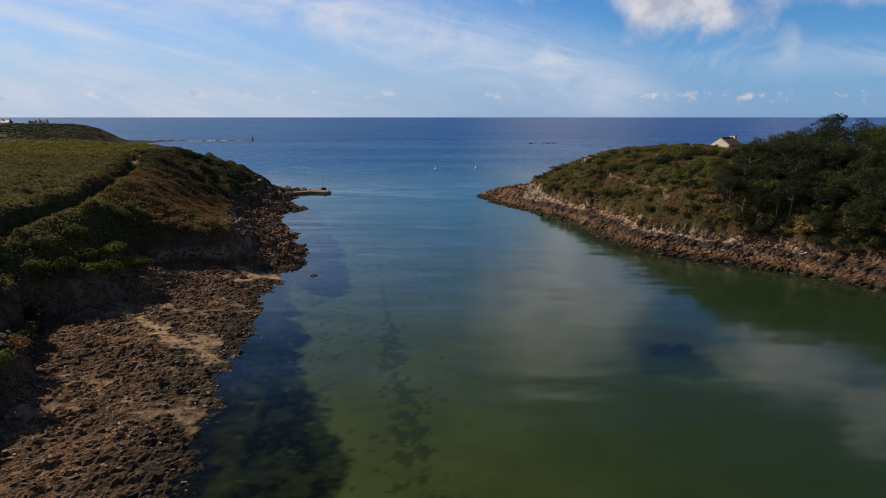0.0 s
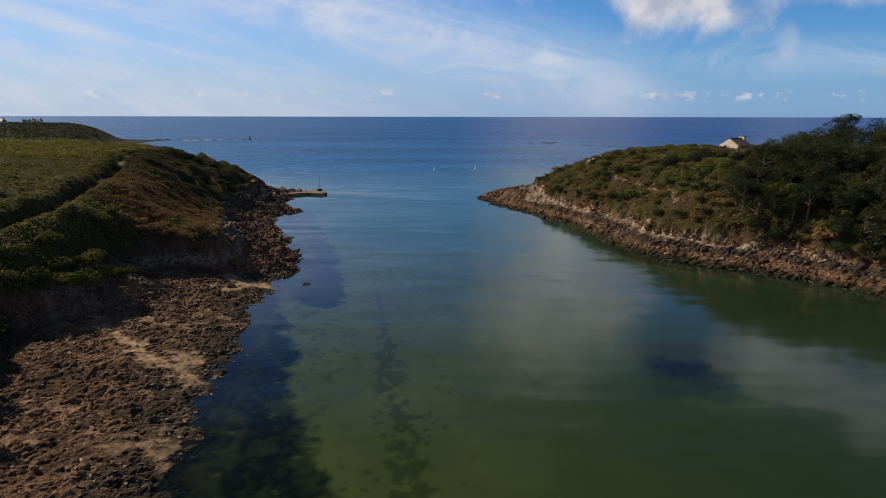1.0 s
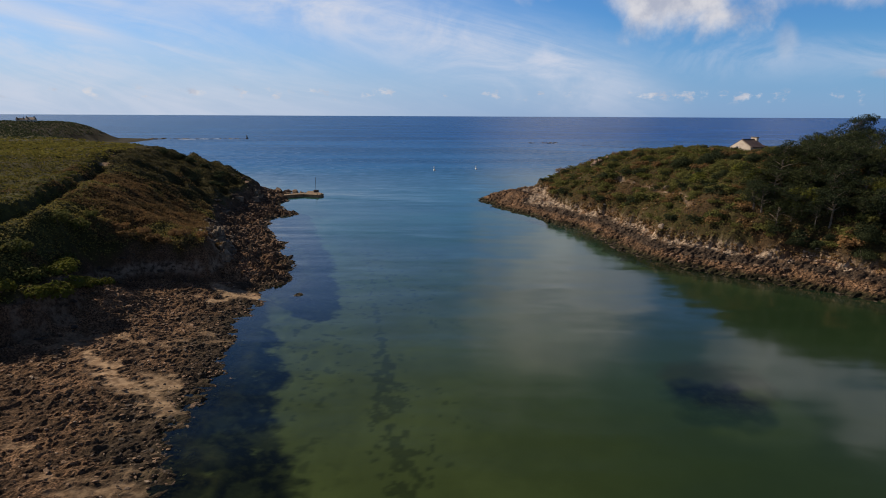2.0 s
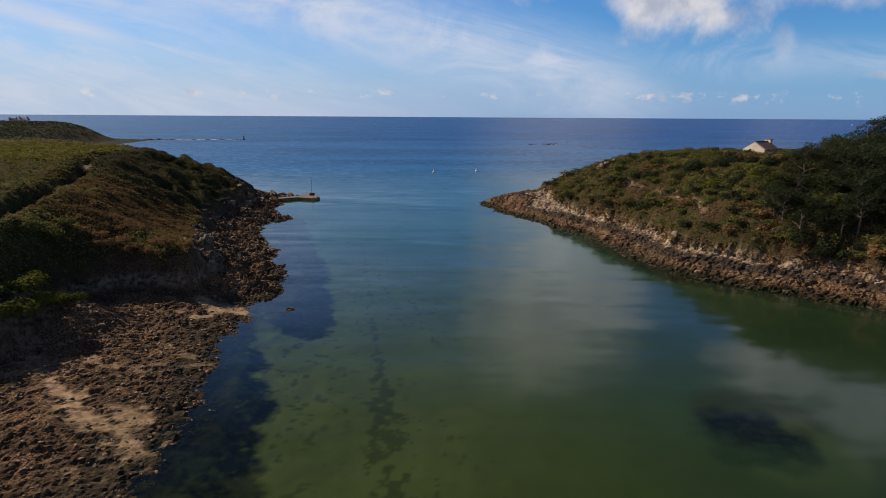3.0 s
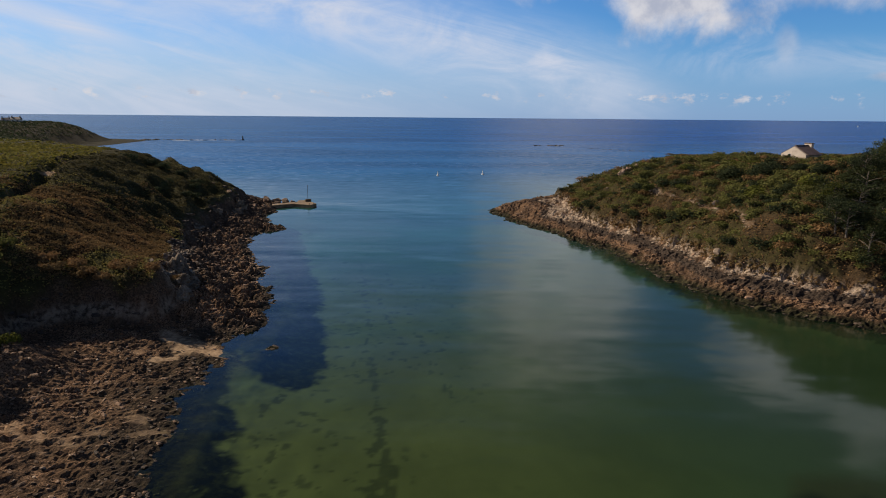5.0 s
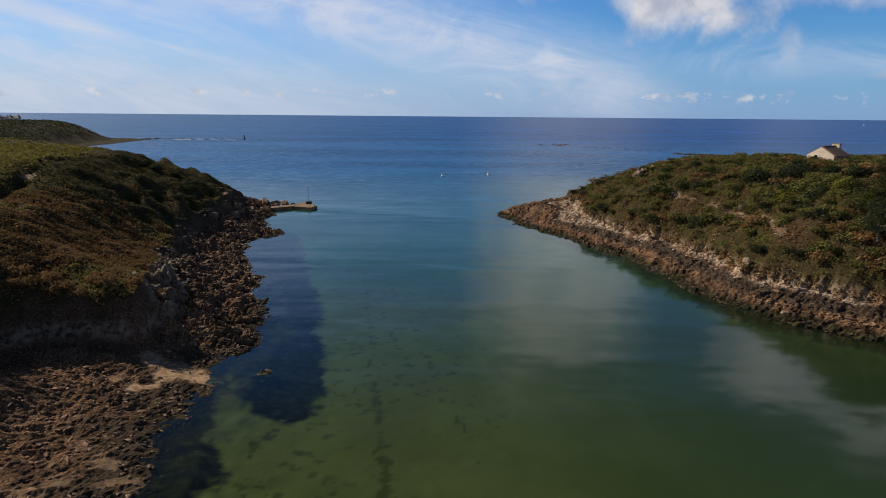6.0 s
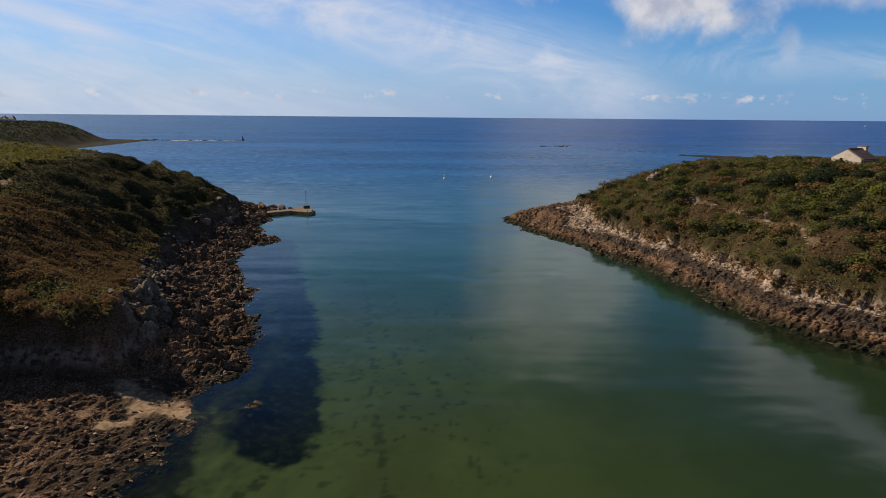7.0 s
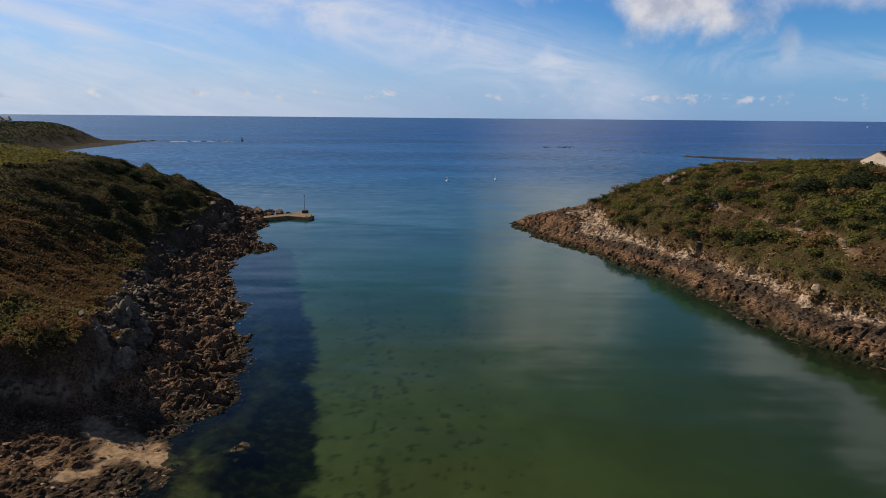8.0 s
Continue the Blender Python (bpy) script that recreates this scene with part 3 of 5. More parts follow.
    scars = right * 0.6 * smooth(fbm(gx / 3.2, gy / 2.6, 3, 58), 0.72, 0.79) * smooth(soft, 26, 16)
    veg2 = veg * (1 - smooth(worn, 0.2, 0.5) * left) * (1 - 0.6 * path_r)
    tufts = veg2 * (1 - path_r) * (1 - scars)
    brown = np.exp(-(((gx + 49 + 0.12 * (gy - 108)) / 13) ** 2 + ((gy - 108) / 25) ** 2)) * 1.5
    brown = smooth(brown + (fbm(gx / 6, gy / 6, 3, 61) - 0.5) * 2.0, 0.5, 1.1) * left
    brown = np.maximum(brown, right * smooth(fbm(gx / 6, gy / 6, 3, 66), 0.36, 0.58) * (1 - 0.5 * smooth(gy, 148, 162)) * (1 - smooth(soft, 14, 30)))
    brown = np.maximum(brown, 0.5 * smooth(gy, 230, 330))
    brown = brown * (1 - 0.75 * smooth(seaward, 0.3, 0.8))
    brown = np.maximum(brown, np.maximum(path_r, scars))
    brown = np.maximum(brown, 0.45 * right * smooth(gy, 330, 300))
    pale = right * smooth(soft + 1.7 * smooth(gy, 152, 168), 6.8, 7.6) * smooth(fbm(gx / 2.6, gy / 2.6, 4, 71, 0.6), 0.40 - 0.14 * smooth(gy, 145, 165), 0.55 - 0.14 * smooth(gy, 145, 165)) * (0.25 + 0.75 * smooth(gy, 86, 104))
    pale = np.maximum(pale, left * smooth(d2, -1.2, 0.4) * smooth(gy, 92, 100) * smooth(gy, 150, 118) * smooth(fbm(gx / 2, gy / 2, 3, 73), 0.44, 0.6) * (d2 < 5))
    pale = np.maximum(pale, 0.5 * left * cliffy * smooth(gy, 80, 70) * smooth(fbm(gx / 2.2, gy / 2.2, 3, 74), 0.5, 0.66))
    pale = np.maximum(pale, left * cliffy * smooth(gy, 97, 93) * smooth(gy, 76, 84) * smooth(z, 2.2, 2.8) * smooth(z, 4.4, 3.8) * smooth(fbm(gx / 4, gy / 4, 3, 75), 0.3, 0.5))
    dark = right * smooth(soft, 3.6, 4.7) * smooth(soft + 1.7 * smooth(gy, 152, 168), 7.7, 6.9) * smooth(fbm(gx / 4, gy / 4, 3, 79), 0.10, 0.30)
    dark = np.maximum(dark, smooth(z, 0.65, 0.25) * np.where(d1 > -3, 0.9, 0))
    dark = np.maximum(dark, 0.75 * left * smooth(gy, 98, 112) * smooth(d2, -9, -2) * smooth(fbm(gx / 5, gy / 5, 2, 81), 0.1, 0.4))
    dark = np.maximum(dark, 0.85 * left * (1 - sand) * smooth(gy, 97, 93) * smooth(d1, 8, 3) * smooth(fbm(gx / 3.5, gy / 3.5, 3, 83), 0.38, 0.56))
    dark = np.maximum(dark, 1.0 * smooth(gy, 270, 320) * (d1 > 0))
    # cove cliff darkened: shade below the overhanging heath, put into the ground colour
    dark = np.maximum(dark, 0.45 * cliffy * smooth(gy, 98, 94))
    dark = np.maximum(dark, 0.4 * right * veg * (1 - path_r) * (1 - scars) * (gy < 300))      # darker ground under and between the scrub
    # weed on the bed: a belt under the left bank, patches in the channel
    rag = 4.2 * (fbm(gx / 2.6, gy / 2.0, 4, 101, 0.65) - 0.5)
    belt_n = smooth(within(gx, gy, WEED_NORTH) + 0.9 * rag + 1.6 * (fbm(gx / 4.5, gy / 5.5, 3, 131) - 0.5), -0.7, 0.7)
    belt_s = smooth(within(gx, gy, WEED_SOUTH) + rag, -0.6, 0.9) * (0.8 + 0.2 * smooth(fbm(gx / 2.2, gy / 2.6, 4, 102, 0.6) + 0.2 * smooth(gx, -12, -20), 0.42, 0.58))
    belt = np.maximum(belt_n, belt_s) * left
    awash = np.exp(-(((gx + 19.6) / 1.7) ** 2 + ((gy - 87.5) / 1.0) ** 2))
    z = z + awash * (1.15 + 0.3 * chip + 0.6 * pits)
    line = np.exp(-((gx + 2.4 + 0.155 * (gy - 50)) / (1.0 + 2.0 * smooth(gy, 80, 55))) ** 2) * (0.75 + 0.25 * smooth(gy, 95, 70)) * smooth(gy, 150, 130)
    line = np.maximum(line, 0.75 * np.exp(-((gx + 1.3 + 0.23 * (gy - 89)) / 0.9) ** 2) * smooth(gy, 150, 130) * smooth(gy, 68, 80))
    line = np.maximum(line, 0.7 * np.exp(-((gx + 5.6 + 0.26 * (gy - 95)) / 0.9) ** 2) * smooth(gy, 140, 125) * smooth(gy, 78, 90))
    spots = smooth(fbm(gx / 0.8, gy / 1.0, 2, 107, 0.5), 0.75, 0.82)
    spotty = smooth(gy, 70, 86) * (gy > 60)
    weed = np.maximum(belt * smooth(fbm(gx / 1.4, gy / 1.2, 4, 103, 0.65), 0.08 - 0.08 * spotty, 0.30 - 0.1 * spotty), smooth(0.58 * line + fbm(gx / 0.8, gy / 1.1, 3, 108, 0.55), 0.96, 1.12) * 0.5)
    weed = np.maximum(weed, spots * smooth(fbm(gx / 11, gy / 11, 2, 109), 0.3, 0.5) * smooth(gx, 10, -2) * 0.5)
    clumps = smooth(fbm(gx / 0.95, gy / 1.0, 2, 115, 0.5), 0.70, 0.78) * smooth(gx, -4, -13) * smooth(gy, 25, 40) * smooth(gy, 110, 90)
    weed = np.maximum(weed, 0.5 * clumps)
    weed = np.maximum(weed, smooth(np.hypot((gx - 30.0) / 5.2, (gy - 58.6) / 5.6) + (fbm(gx / 2.4, gy / 2.4, 2, 111) - 0.5) * 0.5, 1.15, 0.75))
    weed = weed * smooth(-d1, 0.2, 2.6 + 1.0 * left)
    weed = np.maximum(weed, smooth(d1 + (fbm(gx / 1.5, gy / 1.5, 2, 113) - 0.5) * 1.2, 1.5, 0.7) * np.where(d1 > -2.5, 0.5 + 0.4 * right, 0))
    weed = np.maximum(weed, smooth(z, 0.95, 0.5) * np.where(d1 > -3, 0.25 + 0.7 * right, 0))
    # the same dark tone also covers the bare far land above the water
    weed = np.maximum(weed, (0.92 - 0.6 * right) * smooth(gy, 260, 300) * (d1 > -20))
    tongue = smooth(within(gx, gy, TONGUE) + (fbm(gx / 1.5, gy / 1.5, 3, 117) - 0.5) * 2.0, -0.5, 0.6)
    weed, dark = weed * (1 - 0.9 * tongue), dark * (1 - tongue)
    bed_sand = smooth(-d1, 0.5, 3.0) * smooth(gy, 300, 250) * (1 - smooth(awash, 0.3, 0.6))
    sand = np.maximum(np.maximum(sand, bed_sand), np.maximum(left * smooth(worn, 0.2, 0.5), 0.15 * path_r))
    cover = np.stack([sand, veg2, pale], -1)
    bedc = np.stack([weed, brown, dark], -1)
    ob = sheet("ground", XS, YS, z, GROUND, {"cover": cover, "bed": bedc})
    stony = (veg2 < 0.4) & (sand < 0.5) & (d1 > -1.5)
    ob.data.polygons.foreach_set("use_smooth", ~stony[:-1, :-1].ravel())
    tagged(ob, "rocky shore, heath-covered headlands and sandy seabed", "ground", kind="structure")
    return ob, z, tufts, brown, d1, d2, sand, dark, pale, seaward


ground, GZ, VEG, BROWN, D1, D2, SAND, SPREAD_DARK, SPREAD_PALE, SEAWARD = build_ground()


def height(x, y):
    """Height of the built ground at a place."""
    i = min(max(int(np.searchsorted(XS, x)), 1), len(XS) - 1)
    j = min(max(int(np.searchsorted(YS, y)), 1), len(YS) - 1)
    fx, fy = (x - XS[i - 1]) / (XS[i] - XS[i - 1]), (y - YS[j - 1]) / (YS[j] - YS[j - 1])
    a = GZ[j - 1, i - 1] * (1 - fx) + GZ[j - 1, i] * fx
    b = GZ[j, i - 1] * (1 - fx) + GZ[j, i] * fx
    return float(a * (1 - fy) + b * fy)


def build_sea():
    xs = axis((-4800, -850, 395), (-850, -50, 50), (-50, 100, 1.5), (100, 850, 50), (850, 4850, 400))
    ys = axis((-400, 0, 50), (0, 200, 2), (200, 800, 50), (800, 4850, 270))
    gx, gy = np.meshgrid(xs, ys)
    far = np.hypot(gx, gy)
    z = 21.0 * smooth(far, 2400, 4850)        # lifts the rim to the true sea horizon
    off = -lie_of_land(gx, gy)[1]
    shoal = smooth(off, 14, 6) * smooth(gx, 4, -6) * smooth(gy, 175, 150)      # clear shallows under the left bank
    shoal = np.maximum(shoal, 0.75 * smooth(off + 5 * (fbm(gx / 9, gy / 9, 2, 171) - 0.5), 7.5, 1.0) * (gx > 6) * smooth(gy, 84, 100) * smooth(gy, 165, 140))
    shoal = np.maximum(shoal, smooth(np.hypot((gx - 29.4) / 5.4, (gy - 57.8) / 5.8), 1.15, 0.85))               # over the dark weed bed
    ob = sheet("water", xs, ys, z, WATER, {"shoal": np.stack([shoal] * 3, -1)})
    tagged(ob, "calm clear sea, green in the inlet and blue offshore", "sea", kind="structure")


build_sea()
# ---------------------------------------------------------------- builders
RNG = np.random.default_rng(7)


def part(name, bm, mat, parent=None, label=""):
    """Links a bmesh (or a mesh) as one object under a thing."""
    if isinstance(bm, bmesh.types.BMesh):
        me = bpy.data.meshes.new(name)
        bm.to_mesh(me)
        bm.free()
        me.materials.append(mat)
    else:
        me = bm
    ob = new(name, me)
    ob.parent = parent
    if label:
        tagged(ob, label)
    return ob


def box(bm, size, at=(0, 0, 0), turn=0.0, bevel=0.0):
    m = Matrix.Translation(at) @ Matrix.Rotation(turn, 4, "Z") @ Matrix.Diagonal((*size, 1))
    made = bmesh.ops.create_cube(bm, size=1.0, matrix=m)
    if bevel:
        edges = list({e for v in made["verts"] for e in v.link_edges})
        bmesh.ops.bevel(bm, geom=edges, offset=bevel, segments=2, affect="EDGES", profile=0.5)
    return bm


def tube(bm, pts, radii, sides=7):
    """A tapered, bent tube through points."""
    rings = []
    for k, (p, r) in enumerate(zip(pts, radii)):
        p = Vector(p)
        d = (Vector(pts[min(k + 1, len(pts) - 1)]) - Vector(pts[max(k - 1, 0)])).normalized()
        side = d.cross(Vector((0.3, 0.9, 0.2))).normalized()
        other = d.cross(side)
        rings.append([bm.verts.new(p + (side * math.cos(a) + other * math.sin(a)) * r) for a in np.linspace(0, 2 * math.pi, sides, False)])
    for a, b in zip(rings, rings[1:]):
        for k in range(sides):
            bm.faces.new((a[k], a[(k + 1) % sides], b[(k + 1) % sides], b[k]))
    bm.faces.new(rings[0][::-1]), bm.faces.new(rings[-1])
    return bm


def leaf_cards(centres, normals, size, rng, uneven=0.5):
    """Small bent leaf sprays, one quad pair each, facing about along the normals."""
    k = len(centres)
    nrm = normals + rng.normal(0, uneven, (k, 3))
    nrm /= np.linalg.norm(nrm, axis=1, keepdims=True) + 1e-9
    ref = rng.normal(0, 1, (k, 3))
    a = np.cross(nrm, ref)
    a /= np.linalg.norm(a, axis=1, keepdims=True) + 1e-9
    b = np.cross(nrm, a)
    s = (size * rng.uniform(0.6, 1.35, k))[:, None]
    w = s * rng.uniform(0.45, 0.8, k)[:, None]
    co = np.stack([centres - a * s, centres - b * w + nrm * s * 0.25, centres + a * s, centres + b * w + nrm * s * 0.2], 1).reshape(-1, 3)
    return co, np.arange(4 * k).reshape(-1, 4)


def crown_mesh(name, lumps, count, size, mat, rng):
    """Leaf sprays over a heap of uneven lumps (x, y, z, radius, flatness)."""
    lumps = np.array(lumps, float)
    area = lumps[:, 3] ** 2
    which = rng.choice(len(lumps), count, p=area / area.sum())
    d = rng.normal(0, 1, (count, 3))
    d[:, 2] = np.abs(d[:, 2]) * 1.1 - 0.35
    d /= np.linalg.norm(d, axis=1, keepdims=True)
    r = lumps[which, 3] * rng.uniform(0.72, 1.12, count) * (1 + 0.18 * np.sin(7 * d[:, 0] + which) * np.cos(6 * d[:, 1]))
    c = lumps[which, :3] + d * r[:, None] * np.stack([np.ones(count), np.ones(count), lumps[which, 4]], 1)
    co, quads = leaf_cards(c, d + (0, 0, 0.25), size, rng)
    return quad_mesh(name, co, quads, mat)


def rock_mesh(name, seed, mat, cuts=2, sharp=0.35, flat=0.7, jagged=0.0):
    """A broken boulder of about one metre across."""
    bm = bmesh.new()
    bmesh.ops.create_icosphere(bm, subdivisions=cuts, radius=0.5)
    off = Vector((seed * 3.7, seed * 1.3, -seed * 2.1))
    rnd = random.Random(seed)
    planes = [(Vector((rnd.gauss(0, 1), rnd.gauss(0, 1), rnd.gauss(0, 1))).normalized(), rnd.uniform(0.20, 0.38)) for _ in range(13)]
    for v in bm.verts:
        p = v.co.copy()
        p *= 1 + sharp * noise.noise(p * 2.3 + off)
        for nrm, lim in planes:
            over = p.dot(nrm) - lim
            if over > 0:
                p -= nrm * over * 0.97
        if jagged:
            bed = abs(noise.noise(Vector((p.x * 3.0, p.y * 9.0 + p.z * 3.0, p.z * 2.5)) + off)) + 0.5 * abs(noise.noise(p * 11.0 + off))
            p += p.normalized() * (bed - 0.35) * jagged * 2.0
        p.z *= flat
        v.co = p
    me = bpy.data.meshes.new(name)
    bm.to_mesh(me)
    bm.free()
    me.materials.append(mat)
    return me


# ---------------------------------------------------------------- rocks
ROCKS = [rock_mesh("boulder", k, ROCK, 3 if k < 3 else 2) for k in range(7)]
PALES = [rock_mesh("pale_boulder", 20 + k, PALE_ROCK) for k in range(6)]
GREYS = [rock_mesh("grey_boulder", 30 + k, GREY_ROCK) for k in range(5)]
TORS = [rock_mesh("tor", 34 + k, PINK_ROCK, 3, 0.5, 0.9, 0.10) for k in range(4)]
CRAGS = [rock_mesh("crag", 80 + k, GREY_ROCK, 4, 0.55, 1.0, 0.16) for k in range(4)]
DARKS = [rock_mesh("dark_boulder", 40 + k, DARK_ROCK) for k in range(5)]
SMALL = []
for k in range(9):
    src = rock_mesh("chip", 60 + k, ROCK, 1, 0.5, 0.5)
    SMALL.append((np.array([v.co[:] for v in src.vertices]), np.array([p.vertices[:] for p in src.polygons])))
    bpy.data.meshes.remove(src)


def boulder(meshes, x, y, size, sink=0.22, label="", group="", squash=1.0):
    me = meshes[int(RNG.integers(len(meshes)))]
    ob = new("boulder", me)
    s = size * RNG.uniform(0.85, 1.15, 3)
    z = height(x, y)
    ob.matrix_world = Matrix.LocRotScale((x, y, z + size * 0.3 * squash - sink * size), Euler((RNG.uniform(-0.3, 0.3), RNG.uniform(-0.3, 0.3), RNG.uniform(0, 6.28))), (s[0] * 1.2, s[1], s[2] * squash))
    tagged(ob, label, "rock", group)
    return ob


def rubble(name, places, mat, label):
    """Many small stones, joined."""
    cos, tris, base = [], [], 0
    for x, y, z, s in places:
        v, f = SMALL[int(RNG.integers(len(SMALL)))]
        a = RNG.normal(-0.35, 0.5) + math.pi * int(RNG.integers(2))
        ca, sa = math.cos(a), math.sin(a)
        sc = s * RNG.uniform(0.75, 1.3, 3) * (1.45, 0.9, 0.9)
        p = v * sc
        tilt = RNG.uniform(-0.4, 0.4)
        p = np.stack([p[:, 0], p[:, 1] * math.cos(tilt) - p[:, 2] * math.sin(tilt), p[:, 1] * math.sin(tilt) + p[:, 2] * math.cos(tilt)], 1)
        cos.append(np.stack([p[:, 0] * ca - p[:, 1] * sa + x, p[:, 0] * sa + p[:, 1] * ca + y, p[:, 2] + z + 0.08 * s], 1))
        tris.append(f + base)
        base += len(v)
    ob = new(name, quad_mesh(name, np.concatenate(cos), np.concatenate(tris), mat))
    return tagged(ob, label, "rocks", kind="stuff")


def cells(mask, count, x0, x1, y0, y1):
    """Places drawn evenly by area from the part of the ground where mask holds."""
    out = []
    for _ in range(60):
        xs, ys = RNG.uniform(x0, x1, count), RNG.uniform(y0, y1, count)
        i = np.clip(np.searchsorted(XS, xs), 1, len(XS) - 1)
        j = np.clip(np.searchsorted(YS, ys), 1, len(YS) - 1)
        keep = RNG.uniform(0, 1, count) < mask[j, i]
        fx = (xs - XS[i - 1]) / (XS[i] - XS[i - 1])
        fy = (ys - YS[j - 1]) / (YS[j] - YS[j - 1])
        z = (GZ[j - 1, i - 1] * (1 - fx) + GZ[j - 1, i] * fx) * (1 - fy) + (GZ[j, i - 1] * (1 - fx) + GZ[j, i] * fx) * fy
        out.append(np.stack([xs, ys, z], 1)[keep])
        if sum(len(o) for o in out) >= count:
            break
    return np.concatenate(out)[:count]


def build_rocks():
    gx, gy = np.meshgrid(XS, YS)
    left = gx < 0
    bare = (VEG < 0.3) & (GZ > -0.25)
    patchy = smooth(fbm(gx / 5, gy / 4, 3, 301), 0.36, 0.6)
    beach = np.where(left & bare & (D2 < 0.5) & (SAND < 0.4), 0.25 + 0.75 * patchy, np.where(left & bare & (D2 < 0.5), 0.05, 0))
    far_bank = np.where((~left) & bare & (D1 < 12), 0.3 + 0.7 * patchy, 0)
    cliffs = np.where(left & (D2 > -1.5) & (D2 < 4.5) & (VEG < 0.5), 1.0, 0)

    def sized(p, lo, hi, power=2.2):
        return np.concatenate([p, (lo + (hi - lo) * RNG.uniform(0, 1, len(p)) ** power)[:, None]], 1)

    rubble("shore_stones", sized(cells(beach, 2700, -50, -14, 24, 112), 0.12, 0.6, 3.0), ROCK, "broken brown rocks covering the tidal beach")
    rubble("shore_stones", sized(cells(beach, 1500, -62, -24, 112, 205), 0.25, 0.9), ROCK, "dark jagged rocks along the headland foot")
    rubble("pale_stones", sized(cells(np.where(left & bare & (D2 < -1), 1.0, 0), 130, -40, -17, 34, 92), 0.15, 0.45), PALE_ROCK, "scattered pale stones on the tidal beach")
    dark_zone = np.where(((SPREAD_DARK > 0.4) | (GZ < 0.45)) & bare & (D1 > -2), 1.0, 0)
    rubble("weedy_stones", sized(cells(np.where(left, dark_zone, 0), 900, -50, -14, 24, 112), 0.15, 0.55, 2.6), DARK_ROCK, "black wet stones at the water's edge")
    pale_zone = np.where((SPREAD_PALE > 0.35) & (VEG < 0.6), 1.0, 0)
    rubble("bank_stones", sized(cells(np.where(left, 0, far_bank * (1 - dark_zone) * (1 - pale_zone) * (GZ > 1.05)), 1900, 12, 100, 66, 212), 0.2, 0.8, 2.6), ROCK, "tumbled brown rocks along the bank")
    rubble("bank_stones", sized(cells(np.where(left, 0, dark_zone), 1300, 12, 100, 66, 212), 0.2, 0.8, 2.6), DARK_ROCK, "black lichened rocks above the tide line")
    rubble("pale_stones", sized(cells(np.where(left, 0, pale_zone), 1500, 12, 100, 66, 212), 0.25, 0.9), PALE_ROCK, "pale granite stones of the low bank")
    # black stone colour adds to the painted shade of the cliff face
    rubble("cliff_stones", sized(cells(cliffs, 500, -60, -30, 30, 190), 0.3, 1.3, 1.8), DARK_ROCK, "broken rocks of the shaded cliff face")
    rubble("cliff_stones", sized(cells(np.where(left & (SPREAD_PALE > 0.6), pale_zone, 0), 160, -50, -30, 98, 134), 0.4, 1.1, 1.5), GREY_ROCK, "pale grey crags at the cliff edge")
    # single boulders that stand out
    for x, y, z in cells(np.where(gx < -14, beach, 0), 36, -48, -16, 30, 108):
        boulder(ROCKS, x, y, RNG.uniform(0.6, 1.2), 0.35, "weathered brown boulder on the rocky beach", "boulders on the beach", 0.75)
    for x, y, z in cells(far_bank * np.where((GZ < 3.2) & (GZ > 0.9), 1, 0), 70, 14, 76, 74, 205):
        boulder(ROCKS, x, y, RNG.uniform(0.6, 1.4), 0.3, "brown boulder on the rocky bank", "boulders along the bank", 0.8)
    for x, y, z in cells(np.where(left, 0, pale_zone), 40, 14, 76, 74, 205):
        boulder(PALES, x, y, RNG.uniform(0.6, 1.2), 0.3, "pale granite boulder in the low bank", "pale boulders in the bank", 0.85)
    for x, y, z in cells(np.where(left, 0, dark_zone), 45, 14, 76, 74, 205):
        boulder(DARKS, x, y, RNG.uniform(0.6, 1.2), 0.3, "black lichened boulder above the tide line", "dark boulders on the bank", 0.8)
    boulder(PALES, 45.6, 118.6, 1.7, 0.1, "large white boulder at the foot of the scrub slope")
    boulder(CRAGS[:1], -33.2, 35.6, 3.6, 0.25, "big grey boulder at the foot of the bank", squash=0.9)
    boulder(PALES, 52.3, 135.2, 1.3, -0.1, "pale upright stone beside the slope path", squash=1.9)
    for x, y, s in ((-20.3, 87.2, 1.5), (-19.2, 87.6, 1.7), (-18.2, 88.0, 1.1), (-19.8, 86.6, 0.8), (-18.6, 87.0, 0.7)):
        boulder(DARKS, x, y, s, 0.22, "low rock awash off the beach", "rocks awash off the beach", 0.35)
    for x, y, s in ((45.5, 173.5, 2.6), (47.5, 174.5, 2.0), (43.4, 174, 1.7), (41, 176.5, 1.4), (39.0, 177.5, 1.5), (49.6, 174.4, 1.5)):
        boulder(TORS, x, y, s * 0.95, 0.0, "pinkish granite tor on the ridge crest", "tors on the ridge", 1.15)
    for x, y, s in ((-56, 177.5, 2.6), (-55, 180, 2.0), (-57.5, 179, 2.2), (-53.5, 182, 1.9), (-52, 185, 2.2), (-50.5, 189, 1.8), (-59.5, 176, 1.6)):
        boulder(ROCKS, x, y, s, 0.15, "dark crag on the headland edge", "crags on the headland", 0.9)
    for x, y, s in ((-37.6, 101, 1.5), (-38.2, 104, 1.8), (-38.9, 107, 2.0), (-39.6, 109.5, 2.2), (-40.4, 112.5, 1.7), (-38.0, 109.5, 1.4), (-37.2, 105.5, 1.3), (-41.5, 116, 1.6),
                    (-49.6, 141.6, 2.2), (-51.0, 143.2, 1.8), (-52.6, 144.4, 2.0), (-48.8, 138.6, 1.6), (-47.0, 133, 1.5)):
        boulder(GREYS, x, y, s, 0.25, "pale grey ledge rock at the heath's edge", "pale ledges on the headland", 0.55)
